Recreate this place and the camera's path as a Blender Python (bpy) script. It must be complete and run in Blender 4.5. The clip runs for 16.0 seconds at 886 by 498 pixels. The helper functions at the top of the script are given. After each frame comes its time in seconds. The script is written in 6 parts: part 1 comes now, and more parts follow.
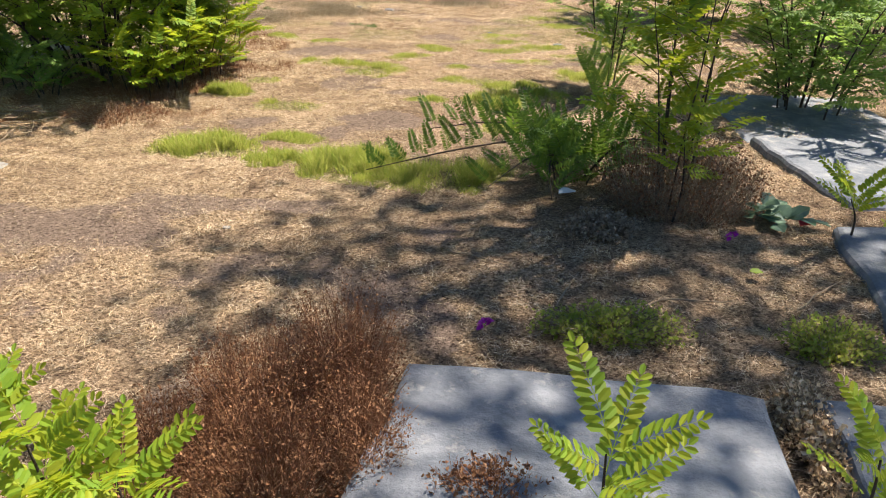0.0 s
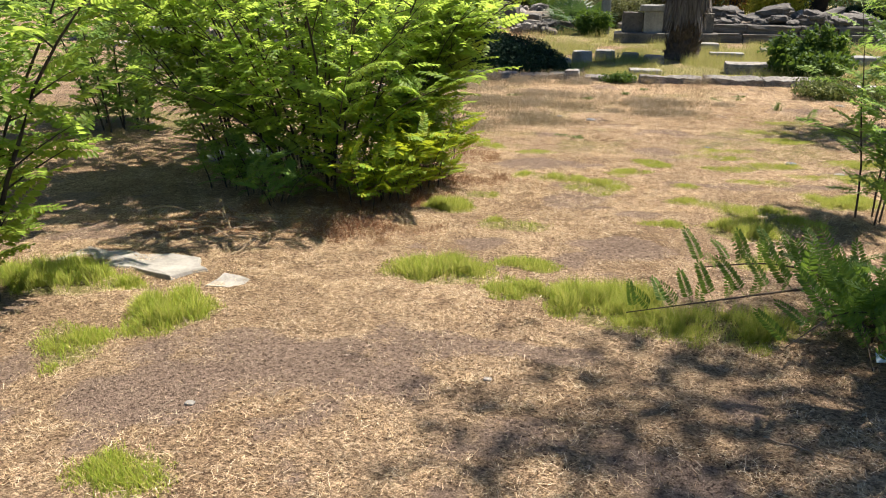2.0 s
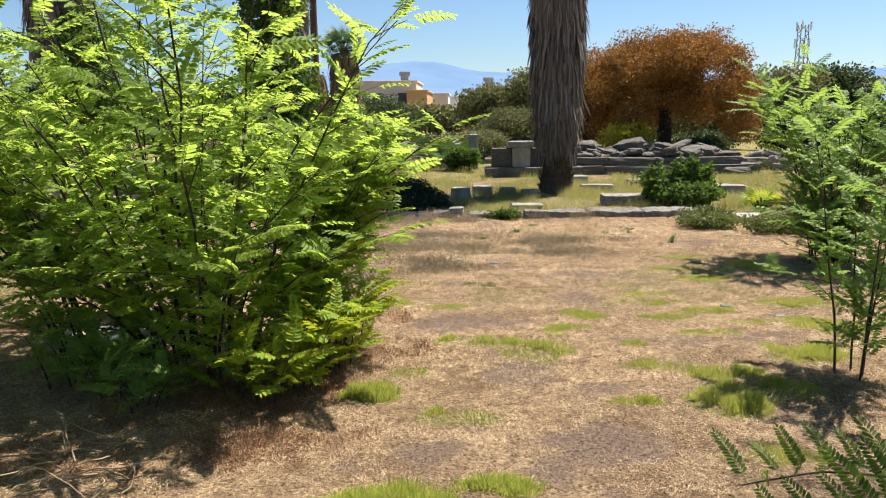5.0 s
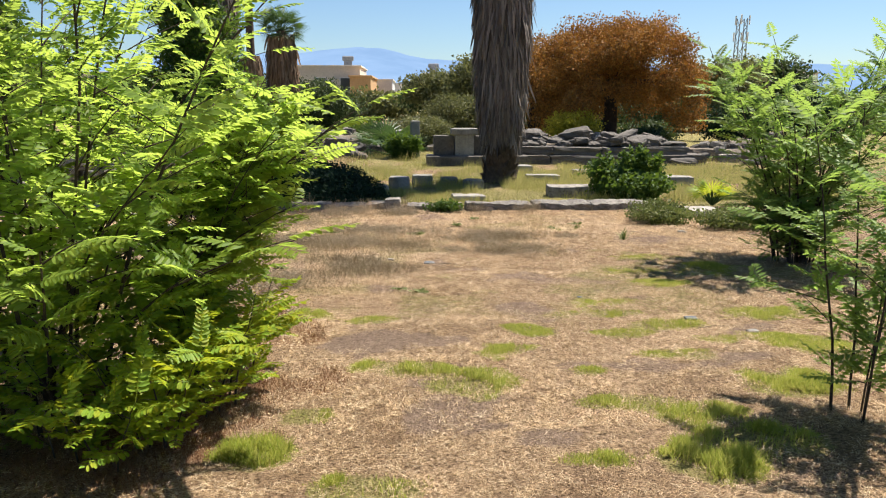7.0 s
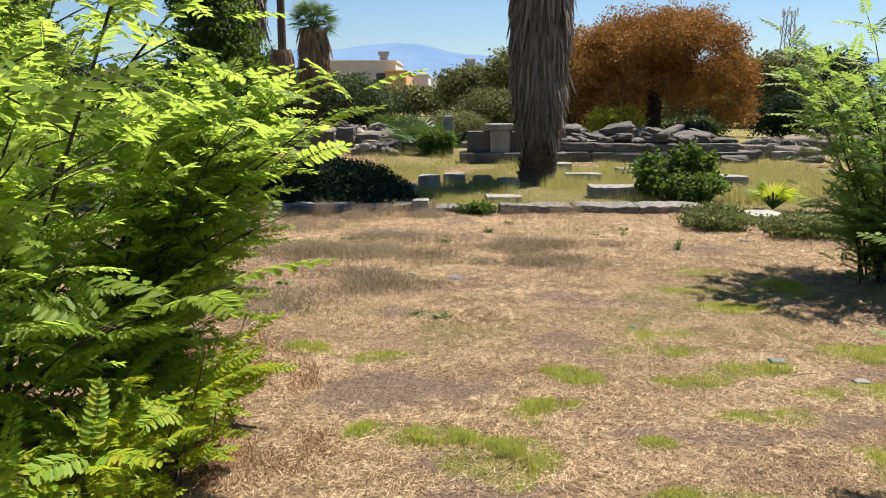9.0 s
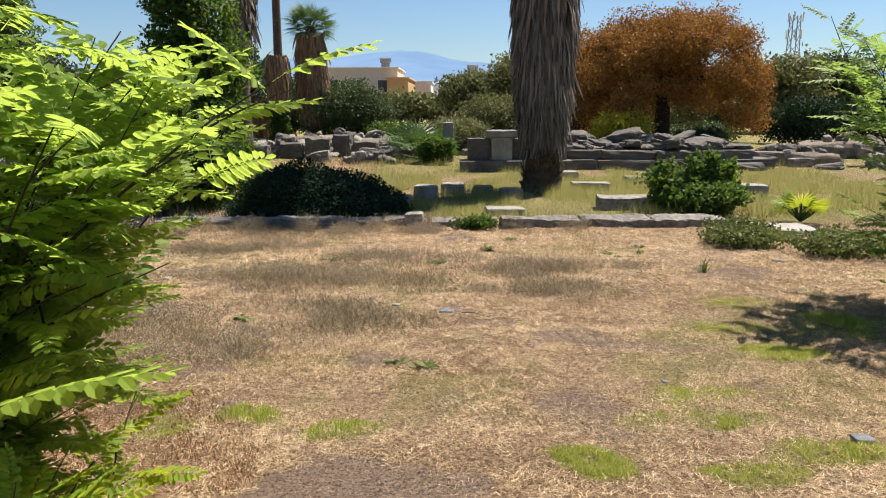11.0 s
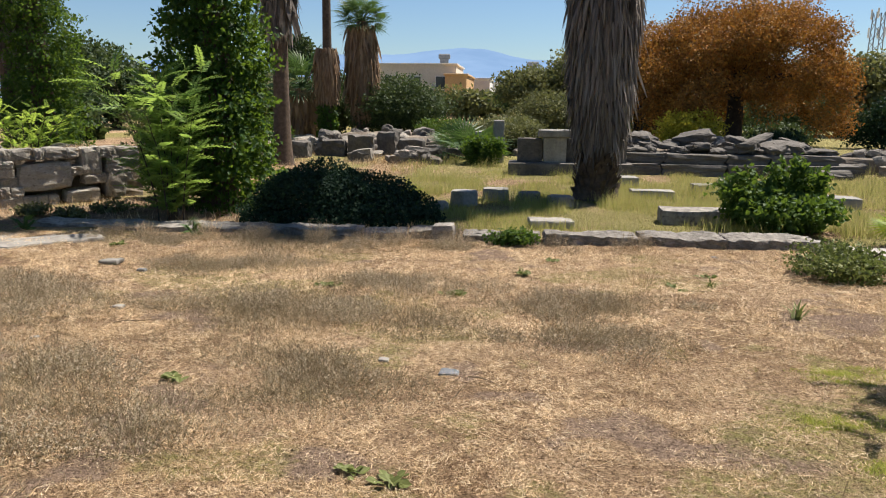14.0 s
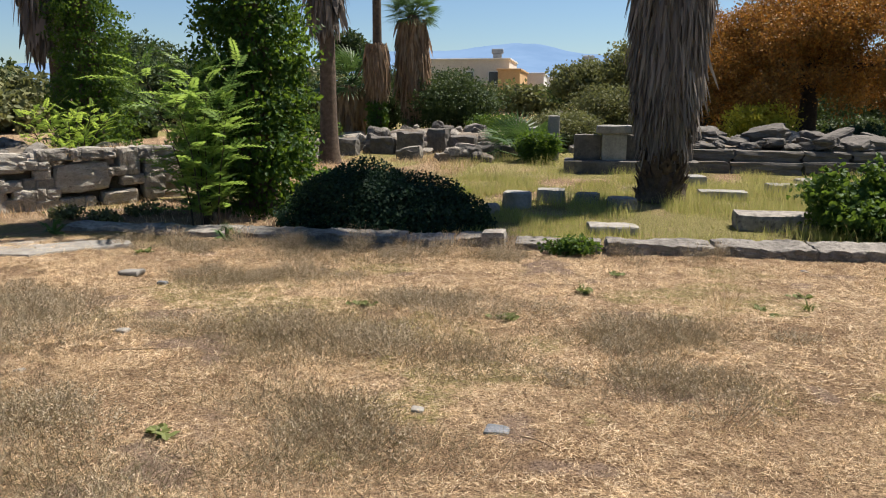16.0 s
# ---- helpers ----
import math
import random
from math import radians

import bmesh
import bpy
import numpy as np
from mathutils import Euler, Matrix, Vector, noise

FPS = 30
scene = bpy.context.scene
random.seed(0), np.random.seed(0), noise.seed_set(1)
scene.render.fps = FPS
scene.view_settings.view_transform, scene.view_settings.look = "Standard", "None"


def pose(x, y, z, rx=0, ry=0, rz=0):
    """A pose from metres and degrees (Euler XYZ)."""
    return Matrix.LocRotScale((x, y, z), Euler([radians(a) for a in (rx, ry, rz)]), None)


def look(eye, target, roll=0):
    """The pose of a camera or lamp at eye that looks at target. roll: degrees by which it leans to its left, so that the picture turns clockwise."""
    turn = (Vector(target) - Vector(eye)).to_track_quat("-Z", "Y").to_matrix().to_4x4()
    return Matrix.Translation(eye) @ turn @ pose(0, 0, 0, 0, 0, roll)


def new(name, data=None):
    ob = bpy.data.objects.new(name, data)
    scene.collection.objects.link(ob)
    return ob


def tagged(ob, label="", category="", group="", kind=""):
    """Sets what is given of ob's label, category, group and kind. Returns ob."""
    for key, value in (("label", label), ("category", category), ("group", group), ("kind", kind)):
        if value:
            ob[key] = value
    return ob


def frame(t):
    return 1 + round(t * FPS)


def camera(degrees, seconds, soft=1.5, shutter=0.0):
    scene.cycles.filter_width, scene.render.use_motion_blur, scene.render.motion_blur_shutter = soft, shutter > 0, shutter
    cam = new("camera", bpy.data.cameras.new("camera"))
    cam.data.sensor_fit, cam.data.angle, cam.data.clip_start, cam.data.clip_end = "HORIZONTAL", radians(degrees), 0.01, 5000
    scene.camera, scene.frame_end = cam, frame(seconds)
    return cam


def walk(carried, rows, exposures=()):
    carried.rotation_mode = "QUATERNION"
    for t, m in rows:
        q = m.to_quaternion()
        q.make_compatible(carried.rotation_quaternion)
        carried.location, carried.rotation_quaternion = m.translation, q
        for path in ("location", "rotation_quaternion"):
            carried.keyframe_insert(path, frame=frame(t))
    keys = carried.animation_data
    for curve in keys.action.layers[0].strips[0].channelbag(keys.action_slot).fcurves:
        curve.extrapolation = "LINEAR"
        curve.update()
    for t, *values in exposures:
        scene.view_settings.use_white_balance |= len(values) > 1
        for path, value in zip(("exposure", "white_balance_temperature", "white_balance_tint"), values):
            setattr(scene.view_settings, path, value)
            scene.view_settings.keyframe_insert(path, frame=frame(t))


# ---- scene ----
cam = camera(62.2, 16.0, 1.1)
METRES, EYE, TILT, LEAN, TURN = 7.9, 1.5, 0.0, 0.0, 0.0
ROWS = [
    (0.0, 0.0, 0.0, 0.0, 0.62, -27.74, -1.18),
    (0.5, -0.0166, 0.0093, -0.0, 6.22, -25.9, -0.79),
    (1.0, -0.0338, 0.0308, 0.0003, 11.14, -24.35, -0.68),
    (1.5, -0.0507, 0.0466, 0.0016, 13.34, -22.69, -0.5),
    (2.0, -0.0756, 0.0566, 0.0043, 12.74, -20.56, 0.04),
    (2.5, -0.0944, 0.0677, 0.0073, 11.29, -18.01, 0.71),
    (3.0, -0.105, 0.0929, 0.0064, 10.19, -15.52, 0.79),
    (3.5, -0.1143, 0.1188, 0.0063, 8.57, -13.38, 0.57),
    (4.0, -0.1325, 0.143, 0.0081, 6.08, -11.97, 0.74),
    (4.5, -0.1448, 0.1635, 0.008, 3.77, -11.04, 1.03),
    (5.0, -0.1443, 0.1918, 0.0053, 2.03, -10.5, 0.8),
    (7.5, -0.1227, 0.3588, -0.0049, -2.32, -11.57, -0.21),
    (8.0, -0.1221, 0.3927, -0.0051, -1.78, -11.55, 0.07),
    (8.5, -0.1145, 0.4299, -0.0093, -0.53, -11.63, -0.04),
    (9.0, -0.1109, 0.4644, -0.0103, 0.71, -11.8, -0.05),
    (11.5, -0.0872, 0.6425, -0.0185, 1.14, -11.18, 0.34),
    (12.0, -0.0759, 0.6781, -0.0182, 2.48, -11.3, -0.08),
    (12.5, -0.0715, 0.7125, -0.0207, 4.02, -11.4, -0.25),
    (13.0, -0.0732, 0.748, -0.0206, 5.03, -11.44, -0.16),
    (13.5, -0.0673, 0.7807, -0.0236, 5.57, -11.47, -0.31),
    (14.0, -0.0584, 0.8108, -0.023, 5.66, -11.44, -0.51),
    (14.5, -0.0591, 0.8417, -0.0248, 5.53, -11.4, -0.31),
    (15.0, -0.065, 0.8682, -0.0239, 6.27, -11.33, -0.05),
    (15.5, -0.0669, 0.8963, -0.0257, 8.13, -11.43, -0.1),
    (16.0, -0.0666, 0.9249, -0.0256, 9.71, -11.76, 0.01),
]
walk(cam, [(t, pose(0, 0, EYE, TILT, LEAN, TURN) @ pose(METRES * x, METRES * y, METRES * z, 90 + pitch, roll, yaw)) for t, x, y, z, yaw, pitch, roll in ROWS],
     [(0.0, 1.46), (2.0, 1.34), (6.0, 1.22), (12.0, 1.03), (16.0, 0.97)])

# ---------------------------------------------------------------- light
SUN_EL, SUN_AZ = 60.0, 48.0          # degrees above the horizon, degrees to the right of straight ahead (+y)
world = bpy.data.worlds.new("sky")
scene.world = world
world.use_nodes = True
_n = world.node_tree.nodes
_sky = _n.new("ShaderNodeTexSky")
_sky.sky_type = "NISHITA"
_sky.sun_disc = False
_sky.sun_elevation = radians(SUN_EL)
_sky.sun_rotation = radians(SUN_AZ)
_sky.air_density, _sky.dust_density, _sky.ozone_density = 1.0, 0.25, 2.2
_n["Background"].inputs["Strength"].default_value = 0.055
_tint = _n.new("ShaderNodeMix")
_tint.data_type, _tint.blend_type = "RGBA", "MULTIPLY"
_tint.inputs["Factor"].default_value = 1.0
_tint.inputs["B"].default_value = (0.76, 0.87, 1.0, 1)
world.node_tree.links.new(_sky.outputs["Color"], _tint.inputs["A"])
world.node_tree.links.new(_tint.outputs["Result"], _n["Background"].inputs["Color"])
_sun = bpy.data.lights.new("sun", "SUN")
_sun.energy, _sun.angle, _sun.color = 5.0, radians(0.6), (1.0, 0.925, 0.84)
SUN_WAY = Vector((math.sin(radians(SUN_AZ)) * math.cos(radians(SUN_EL)), math.cos(radians(SUN_AZ)) * math.cos(radians(SUN_EL)), math.sin(radians(SUN_EL))))
new("sun", _sun).matrix_world = look(SUN_WAY * 50, (0, 0, 0))



# ---------------------------------------------------------------- material helpers
def mat(name, roughness=0.85, specular=0.25):
    m = bpy.data.materials.new(name)
    m.use_nodes = True
    b = m.node_tree.nodes["Principled BSDF"]
    b.inputs["Roughness"].default_value = roughness
    b.inputs["Specular IOR Level"].default_value = specular
    return m, m.node_tree, b


def node(t, kind, **inputs):
    n = t.nodes.new(kind)
    for k, v in inputs.items():
        n.inputs[k.replace("_", " ")].default_value = v
    return n


def noise_tex(t, scale, detail=6.0, rough=0.6, coord="Object"):
    c = t.nodes.new("ShaderNodeTexCoord")
    n = node(t, "ShaderNodeTexNoise", Scale=scale, Detail=detail, Roughness=rough)
    t.links.new(c.outputs[coord], n.inputs["Vector"])
    return n


def ramp(t, src, stops):
    r = t.nodes.new("ShaderNodeValToRGB")
    e = r.color_ramp.elements
    while len(e) < len(stops):
        e.new(0.5)
    for k, (p, c) in zip(e, stops):
        k.position, k.color = p, (*c, 1)
    t.links.new(src, r.inputs["Fac"])
    return r


def mix(t, fac, a, b, blend="MIX"):
    m = t.nodes.new("ShaderNodeMix")
    m.data_type, m.blend_type = "RGBA", blend
    for sock, v in ((m.inputs["Factor"], fac), (m.inputs["A"], a), (m.inputs["B"], b)):
        if isinstance(v, (int, float)):
            sock.default_value = v
        elif isinstance(v, tuple):
            sock.default_value = (*v, 1)
        else:
            t.links.new(v, sock)
    return m.outputs["Result"]


def bump(t, b, height, strength, distance):
    n = node(t, "ShaderNodeBump", Strength=strength, Distance=distance)
    t.links.new(height, n.inputs["Height"])
    t.links.new(n.outputs["Normal"], b.inputs["Normal"])


def leaf_mat(name, colours, through_colour, share=0.45, rough=0.5):
    """Thin leaves: each leaf its own tint, with light coming through."""
    m, t, b = mat(name, rough, 0.2)
    g = t.nodes.new("ShaderNodeNewGeometry")
    k = len(colours)
    r = ramp(t, g.outputs["Random Per Island"], [(i / max(1, k - 1), c) for i, c in enumerate(colours)])
    n = noise_tex(t, 3.0, 2)
    c = mix(t, 0.35, r.outputs["Color"], ramp(t, n.outputs["Fac"], [(0.3, (0.45, 0.45, 0.45)), (0.7, (1, 1, 1))]).outputs["Color"], "MULTIPLY")
    t.links.new(c, b.inputs["Base Color"])
    tr = t.nodes.new("ShaderNodeBsdfTranslucent")
    t.links.new(mix(t, 0.75, c, through_colour), tr.inputs["Color"])
    mx = t.nodes.new("ShaderNodeMixShader")
    mx.inputs["Fac"].default_value = share
    t.links.new(b.outputs["BSDF"], mx.inputs[1])
    t.links.new(tr.outputs["BSDF"], mx.inputs[2])
    t.links.new(mx.outputs["Shader"], t.nodes["Material Output"].inputs["Surface"])
    return m


def rough_mat(name, dark, light, scale=6.0, fine=60.0, rough=0.9, bumpy=0.6, dist=0.02, spots=None, vary=0.25):
    m, t, b = mat(name, rough, 0.2)
    n1, n2 = noise_tex(t, scale, 8, 0.65), noise_tex(t, fine, 4, 0.7)
    c = ramp(t, n1.outputs["Fac"], [(0.3, dark), (0.68, light)]).outputs["Color"]
    c = mix(t, 0.5, c, ramp(t, n2.outputs["Fac"], [(0.3, (0.55, 0.55, 0.55)), (0.65, (1, 1, 1))]).outputs["Color"], "MULTIPLY")
    if spots:
        n3 = noise_tex(t, scale * 2.3, 5, 0.7)
        c = mix(t, ramp(t, n3.outputs["Fac"], [(0.55, (0, 0, 0)), (0.66, (1, 1, 1))]).outputs["Color"], c, spots)
    o = t.nodes.new("ShaderNodeObjectInfo")
    v = ramp(t, o.outputs["Random"], [(0, (1 - vary,) * 3), (1, (1, 1, 1))]).outputs["Color"]
    c = mix(t, 1.0, c, v, "MULTIPLY")
    t.links.new(c, b.inputs["Base Color"])
    h = mix(t, 0.4, n1.outputs["Fac"], n2.outputs["Fac"])
    bump(t, b, h, bumpy, dist)
    return m


def strand_mat(name, colours, rough=0.8, share=0.2):
    return leaf_mat(name, colours, colours[-1], share, rough)


LOCUST = leaf_mat("locust_leaf", [(0.14, 0.23, 0.04), (0.2, 0.31, 0.05), (0.27, 0.37, 0.06)], (0.46, 0.58, 0.09), 0.64)
LOCUST_DARK = leaf_mat("locust_leaf_cool_and_shaded", [(0.12, 0.2, 0.045), (0.17, 0.27, 0.06), (0.22, 0.33, 0.07)], (0.36, 0.5, 0.09), 0.5)
# darker copy of the locust leaf; tree shade over the low shoots is in its colour
LOCUST_SHADED = leaf_mat("locust_leaf_shaded", [(0.06, 0.12, 0.025), (0.09, 0.17, 0.03), (0.15, 0.24, 0.035)], (0.25, 0.36, 0.04), 0.4)
LOCUST_YOUNG = leaf_mat("locust_leaf_young", [(0.15, 0.27, 0.03), (0.22, 0.34, 0.03), (0.34, 0.36, 0.03)], (0.55, 0.58, 0.03), 0.45)
IVY = leaf_mat("ivy_leaf", [(0.015, 0.04, 0.01), (0.03, 0.075, 0.015), (0.07, 0.13, 0.02)], (0.22, 0.34, 0.03), 0.36, 0.55)
IVY_DARK = leaf_mat("ivy_leaf_dark_shaded", [(0.008, 0.025, 0.015), (0.015, 0.04, 0.02), (0.03, 0.06, 0.025)], (0.04, 0.08, 0.02), 0.15, 0.75)
SHRUB = leaf_mat("glossy_shrub_leaf", [(0.03, 0.07, 0.015), (0.05, 0.1, 0.02), (0.09, 0.15, 0.03)], (0.2, 0.3, 0.03), 0.3, 0.6)
PINE = leaf_mat("far_tree_leaf", [(0.03, 0.05, 0.02), (0.05, 0.08, 0.03), (0.08, 0.11, 0.04)], (0.1, 0.14, 0.03), 0.25, 0.6)
OLIVE = leaf_mat("olive_grey_leaf", [(0.09, 0.1, 0.045), (0.14, 0.15, 0.065), (0.2, 0.2, 0.08)], (0.24, 0.25, 0.07), 0.25, 0.6)
RUST = leaf_mat("rust_leaf", [(0.1, 0.06, 0.024), (0.24, 0.115, 0.03), (0.45, 0.2, 0.04), (0.1, 0.085, 0.03), (0.4, 0.22, 0.045), (0.13, 0.065, 0.025)], (0.5, 0.22, 0.035), 0.22, 0.7)
YELLOWGREEN = leaf_mat("yellow_green_leaf", [(0.22, 0.22, 0.03), (0.4, 0.37, 0.04), (0.55, 0.48, 0.05)], (0.6, 0.55, 0.05), 0.45, 0.6)
FAN = leaf_mat("fan_palm_leaf", [(0.04, 0.08, 0.025), (0.07, 0.13, 0.035)], (0.12, 0.2, 0.04), 0.25, 0.5)
THISTLE = leaf_mat("thistle_leaf", [(0.12, 0.19, 0.12), (0.17, 0.25, 0.16)], (0.2, 0.3, 0.14), 0.2, 0.5)
WEEDLEAF = leaf_mat("weed_leaf", [(0.08, 0.1, 0.03), (0.14, 0.16, 0.05), (0.22, 0.23, 0.08)], (0.22, 0.27, 0.06), 0.25, 0.6)
GRASS = strand_mat("green_grass", [(0.17, 0.27, 0.025), (0.28, 0.39, 0.035), (0.4, 0.45, 0.06), (0.5, 0.47, 0.13)], 0.6, 0.5)
TALLGRASS = strand_mat("meadow_grass", [(0.17, 0.24, 0.03), (0.3, 0.37, 0.055), (0.42, 0.44, 0.1), (0.46, 0.38, 0.17)], 0.6, 0.45)
STRAW = strand_mat("straw", [(0.08, 0.05, 0.03), (0.36, 0.235, 0.12), (0.86, 0.62, 0.36), (0.98, 0.81, 0.55), (0.14, 0.09, 0.055), (0.76, 0.53, 0.29)], 0.7, 0.2)
DEAD = strand_mat("dead_stems", [(0.16, 0.11, 0.07), (0.3, 0.22, 0.14), (0.4, 0.32, 0.22)], 0.9, 0.1)
DRYGREY = strand_mat("grey_dry_weed", [(0.14, 0.1, 0.06), (0.32, 0.24, 0.14), (0.6, 0.5, 0.36), (0.16, 0.15, 0.075), (0.26, 0.2, 0.12)], 0.9, 0.2)
BROWNBUSH = strand_mat("rust_brown_twigs", [(0.13, 0.055, 0.028), (0.25, 0.115, 0.05), (0.38, 0.2, 0.1), (0.2, 0.09, 0.045)], 0.9, 0.15)
SEEDS = strand_mat("pale_seed_heads", [(0.22, 0.15, 0.085), (0.38, 0.29, 0.18), (0.58, 0.5, 0.37)], 0.8, 0.2)
SKIRT = strand_mat("dead_palm_fronds", [(0.09, 0.077, 0.066), (0.19, 0.163, 0.14), (0.3, 0.26, 0.22)], 0.9, 0.1)
SKIRT_TAN = strand_mat("tan_dead_palm_fronds", [(0.16, 0.1, 0.06), (0.26, 0.17, 0.1), (0.36, 0.26, 0.17)], 0.9, 0.1)
BARK = rough_mat("locust_bark", (0.05, 0.035, 0.025), (0.12, 0.09, 0.065), 14, 90)
PALM_BARK = rough_mat("palm_bark", (0.07, 0.05, 0.035), (0.17, 0.125, 0.09), 9, 40, dist=0.05)
TREE_BARK = rough_mat("tree_bark", (0.03, 0.022, 0.016), (0.08, 0.06, 0.045), 8, 40)
SLAB = rough_mat("blue_grey_slab", (0.13, 0.14, 0.155), (0.26, 0.265, 0.275), 5, 38, 0.85, 0.9, 0.02, (0.3, 0.29, 0.27))
PALESTONE = rough_mat("pale_flagstone", (0.22, 0.2, 0.17), (0.42, 0.39, 0.34), 5, 50, 0.9, 0.5, 0.012)
KERBSTONE = rough_mat("weathered_kerb_stone", (0.13, 0.115, 0.1), (0.4, 0.365, 0.315), 7, 32, 0.92, 1.0, 0.03, (0.11, 0.1, 0.085))
RUINSTONE = rough_mat("ruin_limestone", (0.2, 0.18, 0.15), (0.4, 0.36, 0.3), 4, 22, 0.93, 0.9, 0.03, (0.13, 0.115, 0.095))
GREYRUIN = rough_mat("grey_ruin_stone", (0.09, 0.082, 0.072), (0.2, 0.18, 0.155), 3, 16, 0.93, 0.9, 0.03, (0.09, 0.085, 0.075))
WALLSTONE = rough_mat("pale_wall_stone", (0.32, 0.29, 0.24), (0.58, 0.53, 0.45), 5, 26, 0.93, 1.0, 0.04, (0.2, 0.175, 0.145), 0.35)
MARBLE = rough_mat("grey_marble", (0.2, 0.19, 0.165), (0.36, 0.34, 0.3), 2.5, 20, 0.8, 0.4, 0.01)
MORTAR = rough_mat("earth_and_rubble_core", (0.18, 0.145, 0.11), (0.34, 0.285, 0.22), 8, 40, 0.95, 1.0, 0.03)


# ---------------------------------------------------------------- mesh helpers
def mesh_np(name, V, F, material=None, smooth=False):
    V, F = np.asarray(V, np.float32), np.asarray(F, np.int32)
    me = bpy.data.meshes.new(name)
    k = F.shape[1]
    me.vertices.add(len(V))
    me.vertices.foreach_set("co", V.ravel())
    me.loops.add(F.size)
    me.loops.foreach_set("vertex_index", F.ravel())
    me.polygons.add(len(F))
    me.polygons.foreach_set("loop_start", np.arange(0, F.size, k, dtype=np.int32))
    me.polygons.foreach_set("use_smooth", np.full(len(F), smooth))
    me.update(calc_edges=True)
    if material:
        me.materials.append(material)
    return me


def thing(name, label, category, at=(0, 0, 0), group="", kind="", data=None):
    ob = new(name, data)
    ob.location = at
    return tagged(ob, label, category, group, kind)


def child(name, data, parent, label="", at=(0, 0, 0), turn=(0, 0, 0)):
    ob = new(name, data)
    ob.parent = parent
    ob.location = at
    ob.rotation_euler = turn
    if label:
        tagged(ob, label)
    return ob


def part(name, bm, material, parent, label="", smooth=False):
    me = bpy.data.meshes.new(name)
    bm.to_mesh(me)
    bm.free()
    me.materials.append(material)
    if smooth:
        me.polygons.foreach_set("use_smooth", np.full(len(me.polygons), True))
    return child(name, me, parent, label)


def join(*pieces):
    Vs, Fs, k = [], [], 0
    for V, F in pieces:
        Vs.append(np.asarray(V, float))
        Fs.append(np.asarray(F) + k)
        k += len(V)
    return np.concatenate(Vs), np.concatenate(Fs)


def unit(v):
    return v / np.maximum(1e-9, np.linalg.norm(v, axis=-1, keepdims=True))


def frames_of(d, up):
    """Matrices whose columns are the way d, its side and the leaf's normal, near up."""
    d = unit(d)
    s = unit(np.cross(up, d))
    return np.stack([d, s, np.cross(d, s)], axis=-1)


def scatter(TV, TF, M, P, S):
    """Copies of a template at the turns M, places P and sizes S, in one pair of arrays."""
    TV, TF = np.asarray(TV, float), np.asarray(TF)
    S = np.asarray(S, float)
    S = S[:, None] if S.ndim == 1 else S
    V = np.einsum("nij,nkj->nki", M, TV[None] * S[:, None, :]) + P[:, None, :]
    F = TF[None] + (np.arange(len(P)) * len(TV))[:, None, None]
    return V.reshape(-1, 3), F.reshape(-1, TF.shape[1])


def tube(pts, radii, sides=6):
    P, k = np.asarray(pts, float), len(pts)
    d = unit(np.gradient(P, axis=0))
    ref = np.where(np.abs(d[:, 2:3]) > 0.9, np.array([[1.0, 0, 0]]), np.array([[0, 0, 1.0]]))
    a = unit(np.cross(d, ref))
    b = np.cross(d, a)
    q = np.linspace(0, 2 * math.pi, sides, endpoint=False)
    R = np.asarray(radii, float)[:, None, None]
    V = P[:, None] + R * (a[:, None] * np.cos(q)[None, :, None] + b[:, None] * np.sin(q)[None, :, None])
    i, j = np.meshgrid(np.arange(k - 1), np.arange(sides), indexing="ij")
    j2 = (j + 1) % sides
    F = np.stack([i * sides + j, i * sides + j2, (i + 1) * sides + j2, (i + 1) * sides + j], -1).reshape(-1, 4)
    return V.reshape(-1, 3), F


def vnoise(x, y, scale, seed):
    """Smooth noise from 0 to 1 on the plan."""
    g = np.random.default_rng(seed).random((64, 64))
    u, v = np.asarray(x, float) * scale + 500, np.asarray(y, float) * scale + 500
    i, j = np.floor(u).astype(int), np.floor(v).astype(int)
    a, b = u - i, v - j
    a, b = a * a * (3 - 2 * a), b * b * (3 - 2 * b)
    i0, i1, j0, j1 = i % 64, (i + 1) % 64, j % 64, (j + 1) % 64
    return (g[i0, j0] * (1 - a) + g[i1, j0] * a) * (1 - b) + (g[i0, j1] * (1 - a) + g[i1, j1] * a) * b


# ---------------------------------------------------------------- ground
def ground_z(x, y):
    x, y = np.asarray(x, float), np.asarray(y, float)
    z = 0.063 - 0.039 * np.clip(y, -1.0, 16.0) + 0.055 * np.clip((4.6 - y) / 1.6, 0, 1)
    near = np.clip(1.5 - (np.abs(x) + np.abs(y - 8)) / 60, 0, 1)
    return z + near * (0.05 * (vnoise(x, y, 0.7, 3) - 0.5) + 0.03 * (vnoise(x, y, 2.6, 4) - 0.5) + 0.012 * (vnoise(x, y, 9.0, 5) - 0.5))


def gz(x, y):
    return float(ground_z(x, y))


def patches(x, y, spots, seed):
    """0 to 1: inside ragged ovals (x, y, half width, half depth, weight)."""
    w = np.zeros_like(np.asarray(x, float))
    edge = 0.55 * vnoise(x, y, 2.2, seed) + 0.45 * vnoise(x, y, 6.5, seed + 1)
    for px, py, rx, ry, k in spots:
        d = np.sqrt(((x - px) / rx) ** 2 + ((y - py) / ry) ** 2)
        w = np.maximum(w, k * np.clip((1.15 - d + (edge - 0.5) * 1.7) / 0.6, 0, 1))
    return w


